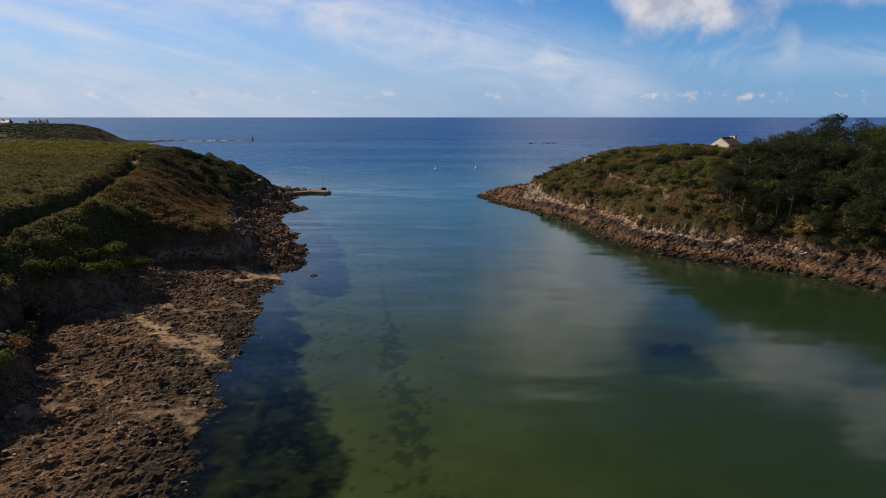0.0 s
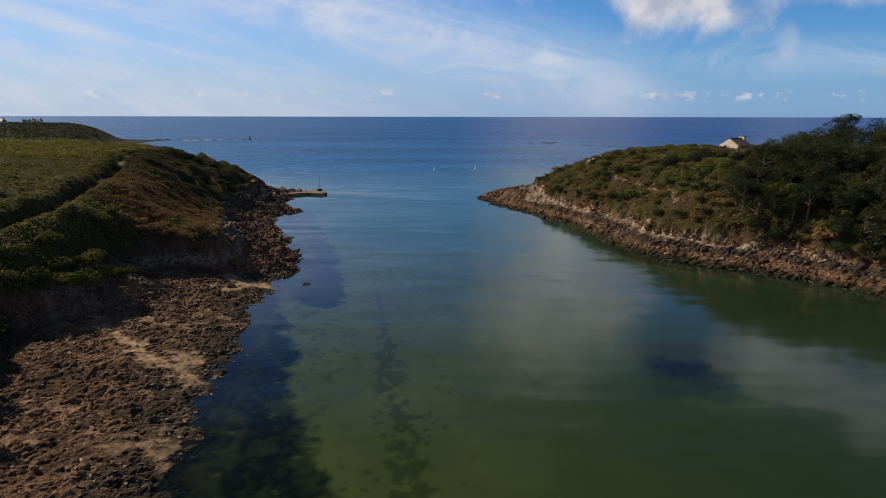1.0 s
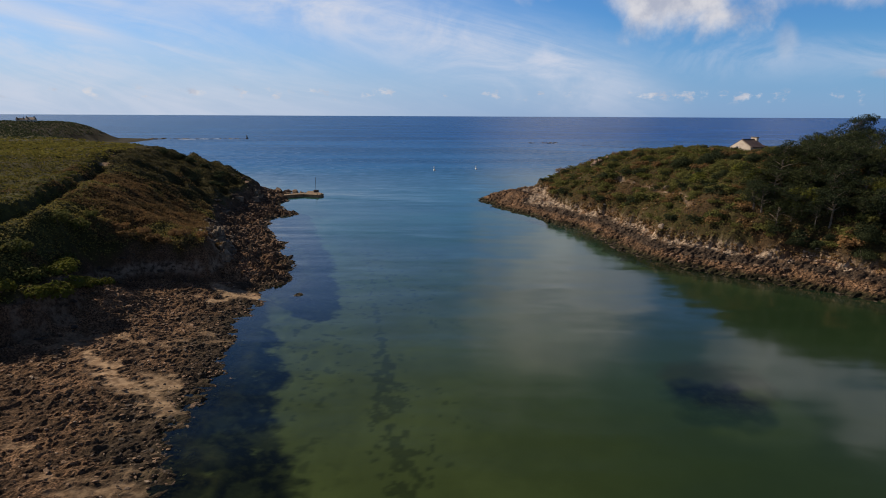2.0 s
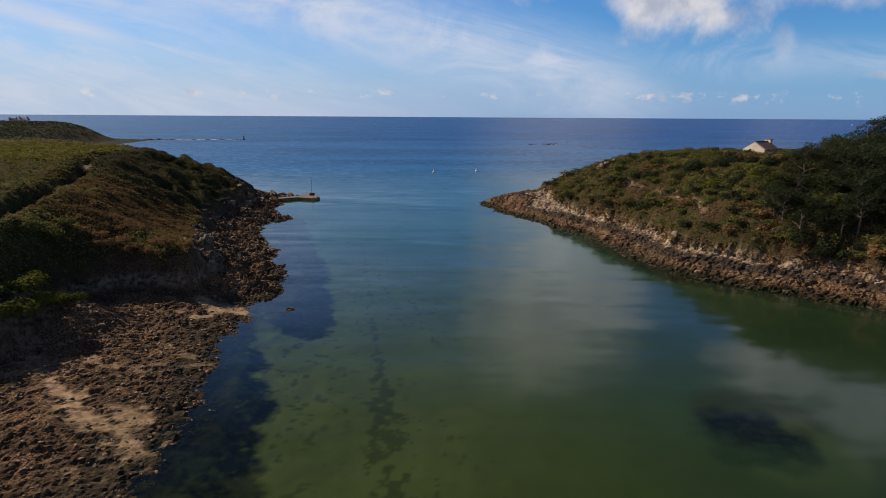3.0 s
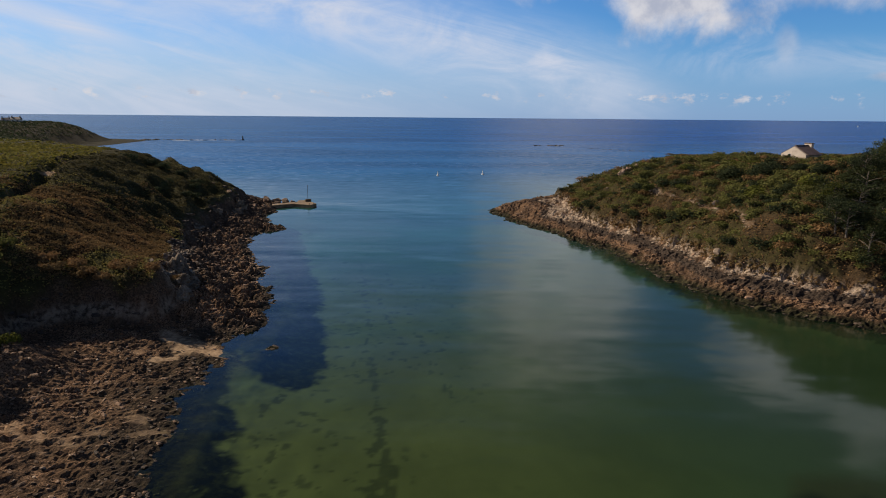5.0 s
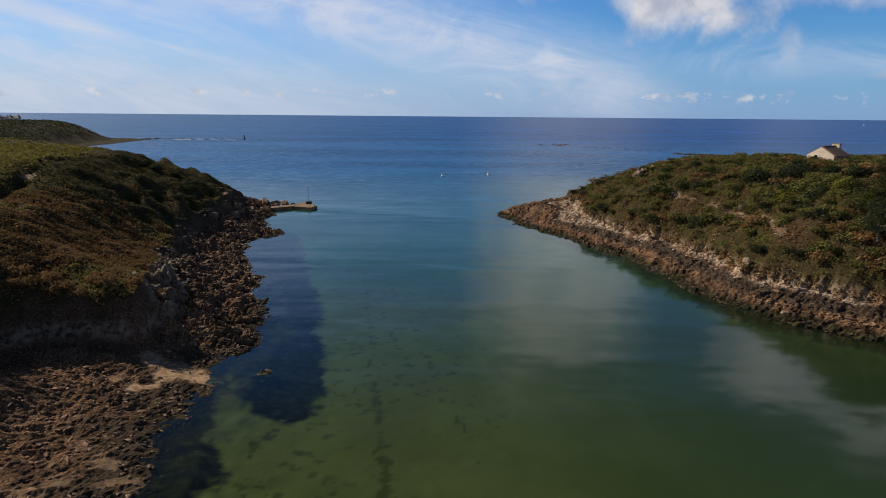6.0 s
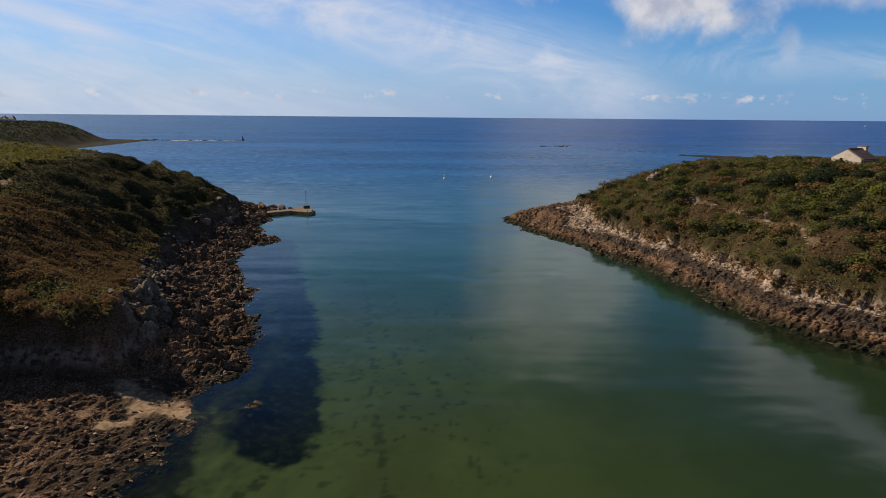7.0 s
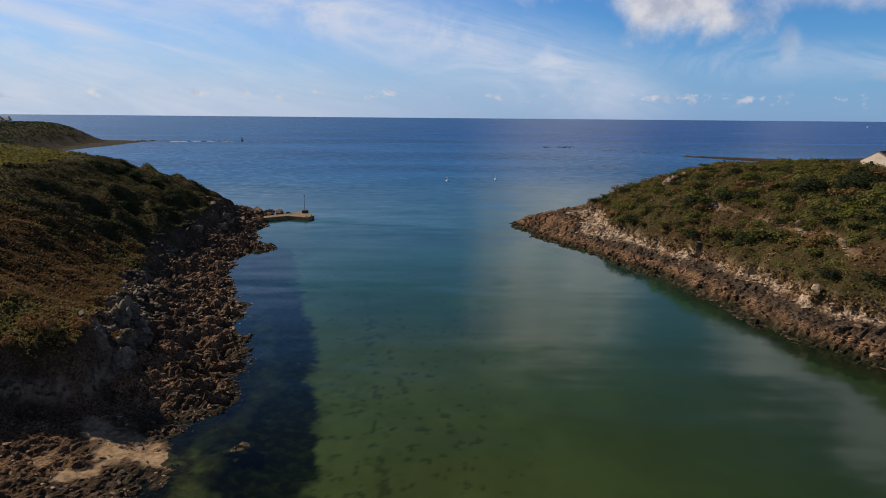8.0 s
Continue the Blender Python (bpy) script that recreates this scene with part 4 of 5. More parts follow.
    for x, y, s, tall in ((-39.8, 109.4, 3.6, 0.9), (-38.2, 106.0, 4.0, 1.0), (-37.2, 102.4, 3.6, 1.1), (-35.4, 99.0, 3.2, 1.1), (-36.0, 105.0, 2.8, 0.8), (-34.6, 102.0, 2.6, 0.8), (-41.4, 113.4, 3.2, 0.7),
                          (-33.4, 97.0, 2.6, 0.9), (-50.6, 142.6, 3.8, 0.6), (-47.6, 132.4, 3.2, 0.6), (-52.4, 158.5, 3.6, 0.9), (-51.6, 170.0, 4.0, 1.0), (-53.0, 176.5, 4.2, 1.1)):
        boulder(CRAGS, x, y, s, 0.3, "pale grey jagged crag breaking through the heath's edge", "crags at the heath's edge", tall)
    for x, y, s in ((-51, 204, 2.8), (-48.5, 205, 2.2), (-46.5, 205.5, 2.4), (-44.5, 206, 1.8), (-43, 205.5, 1.4), (-50, 201, 2.0), (-47, 202.5, 1.6), (-53, 201, 2.4)):
        boulder(ROCKS, x, y, s * 1.35, 0.12, "brown rock sheltering the landing stage", "rocks behind the landing stage", 0.95)


build_rocks()


# ---------------------------------------------------------------- low growth
def build_growth():
    gx, gy = np.meshgrid(XS, YS)
    clear = VEG > 0.5

    def grow(name, mask, count, area, size, mat, label, lift=0.12, uneven=0.6):
        p = cells(mask, count, *area)
        p = np.repeat(p, 2, 0) + np.concatenate([RNG.normal(0, size * 0.8, (len(p) * 2, 2)), RNG.uniform(0.0, lift * 2, (len(p) * 2, 1))], 1)
        co, quads = leaf_cards(p, np.tile((0.0, 0.0, 1.0), (len(p), 1)), size, RNG, uneven)
        tagged(new(name, quad_mesh(name, co, quads, mat)), label, "vegetation", kind="stuff")

    green = np.where(clear, 1 - BROWN, 0)
    rusty = np.where(clear, BROWN, 0)
    up = inside(gx, gy, UPLAND)
    plateau, lower = np.where(up, green, 0), np.where(up, 0, green) * (1 - np.clip(1.3 * SEAWARD, 0, 1))
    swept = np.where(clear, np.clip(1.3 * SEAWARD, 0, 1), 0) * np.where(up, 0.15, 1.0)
    grow("heath", plateau, 22000, (-110, -50, 56, 135), 0.16, HEATH, "low yellow-green heath covering the headland top")
    grow("heath", lower, 20000, (-100, -30, 28, 135), 0.15, SLOPE_HEATH, "olive heath and gorse on the sloping headland")
    grow("heath", plateau, 9000, (-150, -60, 125, 230), 0.36, HEATH, "low yellow-green heath of the plateau edge")
    grow("heath", swept, 20000, (-100, -45, 110, 215), 0.16, SHADED_HEATH, "windswept heath on the seaward slope, its shade put into the leaf colour")
    grow("bracken", rusty, 24000, (-100, -30, 60, 150), 0.14, BRACKEN, "rusty brown bracken on the sloping headland")
    grow("scrub", green, 30000, (30, 110, 80, 215), 0.17, SCRUB, "dense low scrub on the slope", 0.3, 0.9)
    grow("bracken", rusty, 17000, (30, 110, 80, 215), 0.16, BRACKEN, "dry brown bracken between the bushes", 0.25, 0.9)
    grow("heath", np.where(clear, 1.0, 0), 8000, (-420, -200, 380, 650), 0.7, PINE, "low dark heath on the far headland")
    grow("heath", np.where(clear, 1.0, 0), 5000, (-300, -100, 120, 235), 0.5, HEATH, "low green heath of the plateau")
    grow("scrub", np.where(clear, 1.0, 0), 5000, (-320, -90, 225, 400), 0.6, PINE, "dark low scrub behind the headland")
    fringe = np.where((VEG > 0.1) & (VEG < 0.9) & (gx > 0), 1.0, 0)
    grow("dry_grass", fringe, 3500, (12, 100, 70, 212), 0.28, BRACKEN, "dry ochre grass along the top of the bank")


build_growth()


# ---------------------------------------------------------------- bushes and trees
def bush_kind(seed, mat, r=1.0, count=580, size=0.112):
    """A dome of leaves on short stems, about two metres across."""
    rng = np.random.default_rng(seed)
    ob = new("bush")
    bm = bmesh.new()
    for k in range(5):
        a, b = rng.uniform(0, 6.28), rng.uniform(0.2, 0.6)
        tube(bm, [(0, 0, -0.2), (0.3 * b * math.cos(a), 0.3 * b * math.sin(a), 0.3), (b * math.cos(a), b * math.sin(a), 0.75)], [0.06, 0.045, 0.02], 5)
    part("stems", bm, BARK, ob)
    lumps = [(0, 0, 0.35, 0.75 * r, 0.8)]
    for k in range(9):
        a, d = rng.uniform(0, 6.28), rng.uniform(0.3, 0.8)
        lumps.append((d * math.cos(a), d * math.sin(a), rng.uniform(0.15, 0.75), rng.uniform(0.3, 0.5), 0.85))
    part("crown", crown_mesh("crown", lumps, count, size, mat, rng), mat, ob)
    return ob


def tree_kind(seed, mat, h=8.0, w=3.0, lean=0.0, count=1550, size=0.165, base=0.22, flat=0.75):
    """A tapered trunk with limbs and a crown of leafy clumps."""
    rng = np.random.default_rng(seed)
    ob = new("tree")
    bm = bmesh.new()
    bend = lambda t: (lean * t * t * h + 0.25 * math.sin(3 * t + seed), 0.2 * math.sin(2.3 * t + seed * 2), t * h)
    pts = [bend(t) for t in np.linspace(-0.05, 0.86, 8)]
    tube(bm, pts, list(np.linspace(0.22, 0.05, 8)), 8)
    lumps = [(*bend(0.86), w * 0.42, flat)]
    for k in range(19):
        t = rng.uniform(base, 0.88)
        a, reach = rng.uniform(0, 6.28), w * rng.uniform(0.35, 0.9) * (1.15 - 0.55 * abs(t - 0.6))
        s = Vector(bend(t * 0.85))
        e = Vector(bend(t)) + Vector((reach * math.cos(a), reach * math.sin(a), rng.uniform(0.1, 0.7)))
        tube(bm, [s, (s + e) / 2 + Vector((0, 0, 0.15)), e], [0.09, 0.06, 0.025], 5)
        lumps.append((*e, w * rng.uniform(0.28, 0.5), flat))
    part("trunk", bm, BARK, ob)
    part("crown", crown_mesh("crown", lumps, count, size, mat, rng), mat, ob)
    return ob


def build_plants():
    bushes = {"scrub": [bush_kind(100 + k, SCRUB) for k in range(4)], "gorse": [bush_kind(120 + k, GORSE) for k in range(3)],
              "dark": [bush_kind(140 + k, PINE) for k in range(3)], "rust": [bush_kind(160 + k, BRACKEN) for k in range(2)],
              "big": [bush_kind(180 + k, PINE, 1.0, 2600, 0.052) for k in range(3)]}
    words = {"scrub": "rounded olive-green scrub bush on the slope", "gorse": "bright yellow-green gorse bush",
             "dark": "dark green dense bush", "rust": "brown withered bush among the scrub",
             "big": "broad dark green rounded bush on the slope"}
    trees = {"pine": [tree_kind(200 + k, PINE, 7.5, 3.2, 0.06 * (k - 1), base=0.22 if k else 0.45, flat=0.65) for k in range(4)],
             "oak": [tree_kind(230 + k, WOOD, 6.5, 3.0, 0.03 * k, base=0.06, flat=0.85) for k in range(4)],
             "light": [tree_kind(260 + k, GORSE, 6.0, 2.8, 0.0, base=0.25, flat=0.75) for k in range(2)]}
    says = {"pine": "dark maritime pine in the coastal wood", "oak": "low windblown broadleaf tree in the coastal wood",
            "light": "yellow-green tree in the coastal wood, sunlit look put into its leaves"}
    used = set()

    def place(store, names, kind, x, y, s, group, sink=0.1, tall=1.0):
        src = store[kind][int(RNG.integers(len(store[kind])))]
        m = Matrix.LocRotScale((x, y, height(x, y) - sink * s), Euler((0, 0, RNG.uniform(0, 6.28))), None)
        sc = Vector((s * RNG.uniform(0.9, 1.2), s * RNG.uniform(0.9, 1.2), s * tall * RNG.uniform(0.85, 1.1)))
        ob = src if src.name not in used else copy_thing(src, m)
        used.add(src.name)
        ob.matrix_basis = m @ Matrix.Diagonal((*sc, 1))
        tagged(ob, names[kind], "tree" if store is trees else "bush", group)
        return ob

    # hedge of gorse over the near cove, and growth along the cliff edge
    for x, y, s, k in ((-43.6, 72.8, 1.6, "gorse"), (-43.2, 75.6, 1.4, "gorse"), (-42.3, 77.4, 1.1, "gorse"), (-44.4, 67.5, 1.7, "gorse"), (-44.0, 70.3, 1.8, "gorse"), (-45.2, 73.3, 1.8, "gorse"), (-47, 76, 1.6, "gorse"), (-48.6, 79.5, 1.5, "scrub"),
                       (-47, 70, 1.7, "scrub"), (-50, 73, 1.6, "scrub"), (-47, 65.5, 1.7, "gorse"), (-50.5, 67, 1.7, "scrub"), (-49, 63, 1.4, "scrub"),
                       (-53, 58, 1.9, "scrub"), (-50.5, 54, 1.5, "gorse"), (-47, 48.5, 1.4, "rust"), 
                       (-52, 84, 1.5, "scrub"), (-53, 86, 1.3, "scrub"), (-51.5, 88, 1.6, "scrub"), 
                       (-46.4, 57, 1.7, "dark"), (-44.6, 52.4, 1.7, "scrub"), (-41.6, 48.4, 1.6, "dark"), (-39.0, 44.2, 1.5, "rust"), (-36.6, 38.8, 1.4, "scrub"), (-48.5, 54, 2.0, "scrub"), (-44.5, 46, 1.8, "scrub"),
                       (-46.4, 91.6, 1.1, "rust"), (-41.0, 92.2, 1.0, "rust"), (-36.6, 95.6, 1.0, "rust"), (-35.8, 98.6, 0.9, "rust"), (-45, 93.8, 1.2, "rust"), (-40.5, 94.6, 1.2, "rust"),
                       (-48, 93, 1.2, "rust"), (-43, 92.6, 1.1, "rust"), (-38.5, 93.2, 1.1, "rust"), (-52, 92, 1.0, "scrub")):
        place(bushes, words, k, x, y, s, "bushes above the cove")
    for x, y, s in ((-70, 171, 2.0), (-66.5, 173, 1.6), (-73, 172, 1.8), (-62, 170, 1.8), (-60, 165, 1.6), (-58, 160, 1.7), (-76, 168, 2.0), (-63, 158, 1.7), (-57, 153, 1.4), (-61, 148, 1.6)):
        place(bushes, words, "dark", x, y, s, "windswept bushes on the headland", 0.3, 0.8)
    # dark growth along the upper side of the trench path, and clumps on the plateau
    for (ax, ay), (bx, by) in zip(TRAIL[1:], TRAIL[2:]):
        run = math.hypot(bx - ax, by - ay)
        for k in range(max(1, int(run / 2.6))):
            f = (k + RNG.uniform(0.2, 0.8)) / max(1, int(run / 2.6))
            place(bushes, words, "scrub", ax + (bx - ax) * f - RNG.uniform(2.4, 3.4), ay + (by - ay) * f + RNG.uniform(0, 1.0), RNG.uniform(0.6, 0.95), "bushes beside the path", 0.35, 0.6)
    for x, y in ((-74, 118), (-78, 119.5), (-82, 121), (-86, 121.5), (-90, 123), (-76, 130), (-80, 133), (-72, 108), (-78, 104), (-84, 108), (-70, 96), (-76, 92), (-68, 88), (-88, 98), (-82, 90), (-74, 82), (-66, 80)):
        place(bushes, words, "scrub" if RNG.uniform() < 0.5 else "dark", x, y, RNG.uniform(1.1, 1.7), "clumps on the heath", 0.45, 0.5)
    # scrub slope of the far bank
    gx, gy = np.meshgrid(XS, YS)
    slope = np.where((gx > 10) & (VEG > 0.7) & (D1 > 10.5) & (np.hypot(gx - 76.5, gy - 152.5) > 6.5), 0.4 + 0.6 * smooth(fbm(gx / 6, gy / 6, 2, 401), 0.35, 0.6), 0)
    for x, y, z in cells(np.where(gy > 96, slope, 0), 175, 30, 112, 96, 206):
        kind = RNG.choice(["scrub", "scrub", "dark", "gorse", "rust"], p=[0.26, 0.24, 0.26, 0.10, 0.14])
        near_house = abs(x - 79) < 6 and abs(y - 156) < 8
        place(bushes, words, kind, x, y, RNG.uniform(0.7, 1.2) if near_house or y > 158 else 0.9 + 1.5 * RNG.uniform(0, 1) ** 1.4, "bushes on the scrub slope", 0.15, 0.85)
    for x, y, s in ((60.4, 146.8, 4.0), (64.6, 140.4, 4.2), (68.4, 136, 2.4), (70, 131.5, 2.6), (73, 138, 1.6), (62.5, 128.5, 2.3), (58.6, 126.5, 1.9), (66.5, 146.5, 1.5)):
        place(bushes, words, "big", x, y, s, "bushes on the scrub slope", 0.2, 0.72)
    for x, y, s, k in ((48.4, 138.6, 2.3, "scrub"), (49.6, 136.0, 1.6, "dark"), (46.2, 156.4, 2.6, "scrub"), (47.8, 161.5, 2.0, "scrub"), (46.4, 166.0, 1.8, "scrub"),
                       (44.2, 168.5, 1.6, "scrub"), (49.6, 154.0, 2.0, "dark"), (51.3, 149.6, 1.5, "gorse"), (52.6, 148.0, 1.2, "gorse"), (53.4, 152.0, 1.8, "scrub"), (55.0, 132.0, 1.5, "dark"),
                       (56.2, 157.5, 1.9, "gorse"), (59.6, 155.8, 1.8, "scrub"), (63.5, 153.5, 1.8, "gorse"), (67.4, 152.4, 1.4, "gorse"), (70.6, 150.6, 1.2, "gorse"), (73.8, 150.0, 1.0, "gorse"),
                       (71.5, 154.5, 1.0, "gorse"), (66.0, 156.6, 1.2, "scrub"), (77.2, 156.4, 0.9, "dark"), (57.5, 150.5, 1.7, "scrub"), (54.6, 143.0, 1.6, "scrub"), (57.4, 138.6, 1.9, "scrub"), (59.5, 134.0, 1.9, "gorse"),
                       (55.6, 127.6, 1.5, "scrub"), (51.0, 131.5, 1.3, "scrub"), (50.4, 127.0, 1.4, "scrub"), (56.2, 121.5, 1.6, "dark")):
        place(bushes, words, k, x, y, s, "bushes on the scrub slope", 0.2, 0.75)
    # the rest of the thicket, too dense to count
    for mat, share, label in ((SCRUB, 520, "olive thicket between the bushes of the slope"), (PINE, 160, "dark green thicket between the bushes of the slope"), (BRACKEN, 150, "rusty undergrowth of withered fern between the bushes")):
        cos, base = [], None
        src = bushes["scrub" if mat == SCRUB else "dark"]
        for x, y, z in cells(np.where((gy > 96) & (gy < 190), slope, 0), share, 30, 100, 96, 190):
            me = next(c for c in src[int(RNG.integers(len(src)))].children if c.name.startswith("crown")).data
            v = np.zeros(len(me.vertices) * 3, np.float32)
            me.vertices.foreach_get("co", v)
            v = v.reshape(-1, 4, 3)[::2].reshape(-1, 3)
            a, s = RNG.uniform(0, 6.28), RNG.uniform(0.8, 2.0)
            turn = np.array([[math.cos(a), math.sin(a), 0], [-math.sin(a), math.cos(a), 0], [0, 0, 0.7]])
            cos.append(v @ turn * s + (x, y, z - 0.1 * s))
        co = np.concatenate(cos)
        tagged(new("thicket", quad_mesh("thicket", co, np.arange(len(co)).reshape(-1, 4), mat)), label, "vegetation", kind="stuff")
    # coastal wood
    wood = np.where((VEG > 0.8) & (D1 > 11.5) & (gx > 57 + 0.55 * np.clip(gy - 100, 0, 60)) & (gx < 118) & (gy < 152), 1.0, 0)
    front = np.where((VEG > 0.6) & (D1 > np.where(gy < 100, 8.5, 10.0)) & (D1 < 34) & (gx > 54 + 0.5 * np.clip(gy - 100, 0, 60)) & (gy < 140), 1.0, 0)
    for x, y, z in np.concatenate([cells(front, 165, 54, 104, 66, 140), cells(wood, 75, 62, 118, 68, 152)]):
        if (abs(x - 83) < 8 and y > 146) or (y > 126 and x < 84):
            continue
        # more yellow-green crowns to the right: sunlit treetops painted by leaf colour
        bright = 0.06 + 0.26 * float(smooth(x, 78, 92))
        kind = RNG.choice(["pine", "oak", "light"], p=[0.5 - bright / 2, 0.5 - bright / 2, bright])
        place(trees, says, kind, x, y, RNG.uniform(0.52, 0.85) * (0.8 if y > 128 and x < 90 else 1.0) * (1 + 0.48 * float(smooth(x, 95, 110))), "trees of the coastal wood", 0.3)
    # upper right of the wood, its sunlit tops again given as yellow-green leaves
    for x, y, z in cells(np.where((VEG > 0.8) & (gx > 90), 1.0, 0), 34, 90, 116, 96, 148):
        place(trees, says, RNG.choice(["pine", "oak", "light"], p=[0.25, 0.4, 0.35]), x, y, RNG.uniform(0.85, 1.15) * (0.76 if x < 99 and y > 118 else 1.0), "trees of the coastal wood", 0.3)
    edge = np.where((VEG > 0.5) & (D1 > 8.2) & (D1 < 13) & (gx > 52) & (gy < 104), 1.0, 0)
    for k, (x, y, z) in enumerate(cells(edge, 26, 52, 84, 66, 104)):
        place(bushes, words, "big" if k % 2 else "dark", x, y, RNG.uniform(1.3, 2.3), "bushes at the foot of the wood", 0.3, 1.0)
    trees["tall"] = [tree_kind(290, PINE, 7.5, 2.6, 0.0, 4200, 0.12, 0.25, 0.7)]
    says["tall"] = "tall flat-topped pine standing above the wood"
    place(trees, says, "tall", 103.6, 150.8, (27.6 - height(103.6, 150.8)) / 8.2, "trees of the coastal wood", 0.0)


build_plants()
# ---------------------------------------------------------------- built things
def build_house():
    """Small stone cottage: gable to the inlet, slate roof, chimney at the far end."""
    w, length, eave, apex, wall = 5.9, 5.6, 2.0, 3.75, 0.5
    ob = new("house")
    ob.matrix_world = pose(79.6, 158.2, 16.7, 0, 0, 26)

    def gable(x, name):
        bm = bmesh.new()
        prof = [(-w / 2, -1.0), (w / 2, -1.0), (w / 2, eave), (0, apex), (-w / 2, eave)]
        a = [bm.verts.new((x, y, z)) for y, z in prof]
        b = [bm.verts.new((x + wall, y, z)) for y, z in prof]
        bm.faces.new(a[::-1]), bm.faces.new(b)
        for k in range(5):
            bm.faces.new((a[k], a[(k + 1) % 5], b[(k + 1) % 5], b[k]))
        bmesh.ops.recalc_face_normals(bm, faces=bm.faces)
        return part(name, bm, STONE_WALL, ob)

    gable(0, "gable_wall")
    gable(length - wall, "gable_wall")
    for side in (-1, 1):
        part("wall", box(bmesh.new(), (length - 2 * wall, wall, eave + 1.0), (length / 2, side * (w - wall) / 2, eave / 2 - 0.5)), STONE_WALL, ob)
        bm = bmesh.new()
        slope = math.atan2(apex - eave, w / 2)
        run = (w / 2 + 0.3) / math.cos(slope)
        m = Matrix.Translation((length / 2, side * (w / 2 + 0.3) / 2, apex + 0.16 - (w / 2 + 0.3) / 2 * math.tan(slope))) @ Matrix.Rotation(-side * slope, 4, "X") @ Matrix.Diagonal((length - 0.7, run, 0.14, 1))
        bmesh.ops.create_cube(bm, size=1.0, matrix=m)
        part("roof", bm, SLATE, ob, "weathered brown slate slope")
    bm = box(bmesh.new(), (length - 0.7, 0.3, 0.16), (length / 2, 0, apex + 0.22), 0, 0.04)
    part("ridge_tiles", bm, SLATE, ob)
    chim = part("chimney", box(bmesh.new(), (0.8, 1.7, 1.2), (length - 0.4, 0, apex + 0.0), 0, 0.03), STONE_WALL, ob)
    part("chimney_cap", box(bmesh.new(), (0.94, 1.9, 0.14), (length - 0.4, 0, apex + 0.66), 0, 0.02), CONCRETE, chim)
    bm = box(bmesh.new(), (0.08, 0.7, 0.9), (-0.01, 0.9, 1.7), 0, 0.01)
    win = part("window", bm, WHITE_PAINT, ob)
    part("pane", box(bmesh.new(), (0.03, 0.56, 0.76), (-0.06, 0.9, 1.7)), GLASS_DARK, win)
    tagged(ob, "small cream stone cottage with slate roof and chimney among bushes", "house")


def build_pier():
    """Low concrete landing stage on its rocks, with a mooring post."""
    ob = new("landing_stage")
    ob.matrix_world = Matrix.Identity(4)
    rows = [((-37.2, 196.6), (-38.3, 193.6), (-43.6, 195.4), (-43.9, 203.4), (-41.5, 203.6)), ((-43.6, 195.6), (-49.6, 191.4), (-51.0, 193.6), (-43.8, 199.6))]
    for name, ring in zip(("head_slab", "walkway_slab"), rows):
        bm = bmesh.new()
        z = 0.95 if name == "head_slab" else 0.99
        top = [bm.verts.new((x, y, z)) for x, y in ring]
        f = bm.faces.new(top)
        out = bmesh.ops.extrude_face_region(bm, geom=[f])
        for v in out["geom"]:
            if isinstance(v, bmesh.types.BMVert):
                v.co.z = -2.4
        bmesh.ops.recalc_face_normals(bm, faces=bm.faces)
        edges = [e for e in bm.edges if all(v.co.z > 0 for v in e.verts)]
        bmesh.ops.bevel(bm, geom=edges, offset=0.07, segments=2, affect="EDGES", profile=0.5)
        part(name, bm, CONCRETE, ob)
    for x, y in ((-37.9, 196.2), (-38.8, 194.4)):
        bm = bmesh.new()
        tube(bm, [(x, y, 0.9), (x, y, 1.15), (x, y, 1.25)], [0.13, 0.11, 0.17], 9)
        part("bollard", bm, DARK_METAL, ob)
    tagged(ob, "low ochre concrete landing stage at the headland foot", "pier")
    post = new("mooring_post")
    post.matrix_world = Matrix.Translation((-40.6, 200.6, 0.93))
    part("plinth", box(bmesh.new(), (1.7, 1.0, 0.75), (0.1, 0, 0.375), 0.3, 0.06), DARK_ROCK, post, "dark block at the post's foot")
    part("pole", tube(bmesh.new(), [(0, 0, 0.7), (0, 0, 2.6), (0.04, 0, 4.6)], [0.055, 0.05, 0.04], 9), DARK_METAL, post)
    part("topmark", tube(bmesh.new(), [(0.04, 0, 4.55), (0.04, 0, 4.75), (0.04, 0, 4.95)], [0.05, 0.16, 0.03], 9), DARK_METAL, post)
    tagged(post, "thin dark metal post standing on the landing stage", "post")


def buoy(x, y, tall):
    ob = new("buoy")
    ob.matrix_world = pose(x, y, 0, 3, -4, 20)
    bm = bmesh.new()
    tube(bm, [(0, 0, -0.35), (0, 0, -0.1), (0, 0, 0.25), (0, 0, 0.5), (0, 0, 0.62)], [0.25, 0.62, 0.68, 0.52, 0.2], 14)
    part("float_body", bm, WHITE_PAINT, ob)
    part("neck", tube(bmesh.new(), [(0, 0, 0.6), (0, 0, tall * 0.7), (0, 0, tall)], [0.24, 0.2, 0.14], 10), WHITE_PAINT, ob)
    part("ring", tube(bmesh.new(), [(0, 0, tall), (0, 0, tall + 0.1)], [0.17, 0.12], 10), DARK_METAL, ob)
    return tagged(ob, "white conical mooring buoy floating in the inlet mouth", "buoy", "mooring buoys")


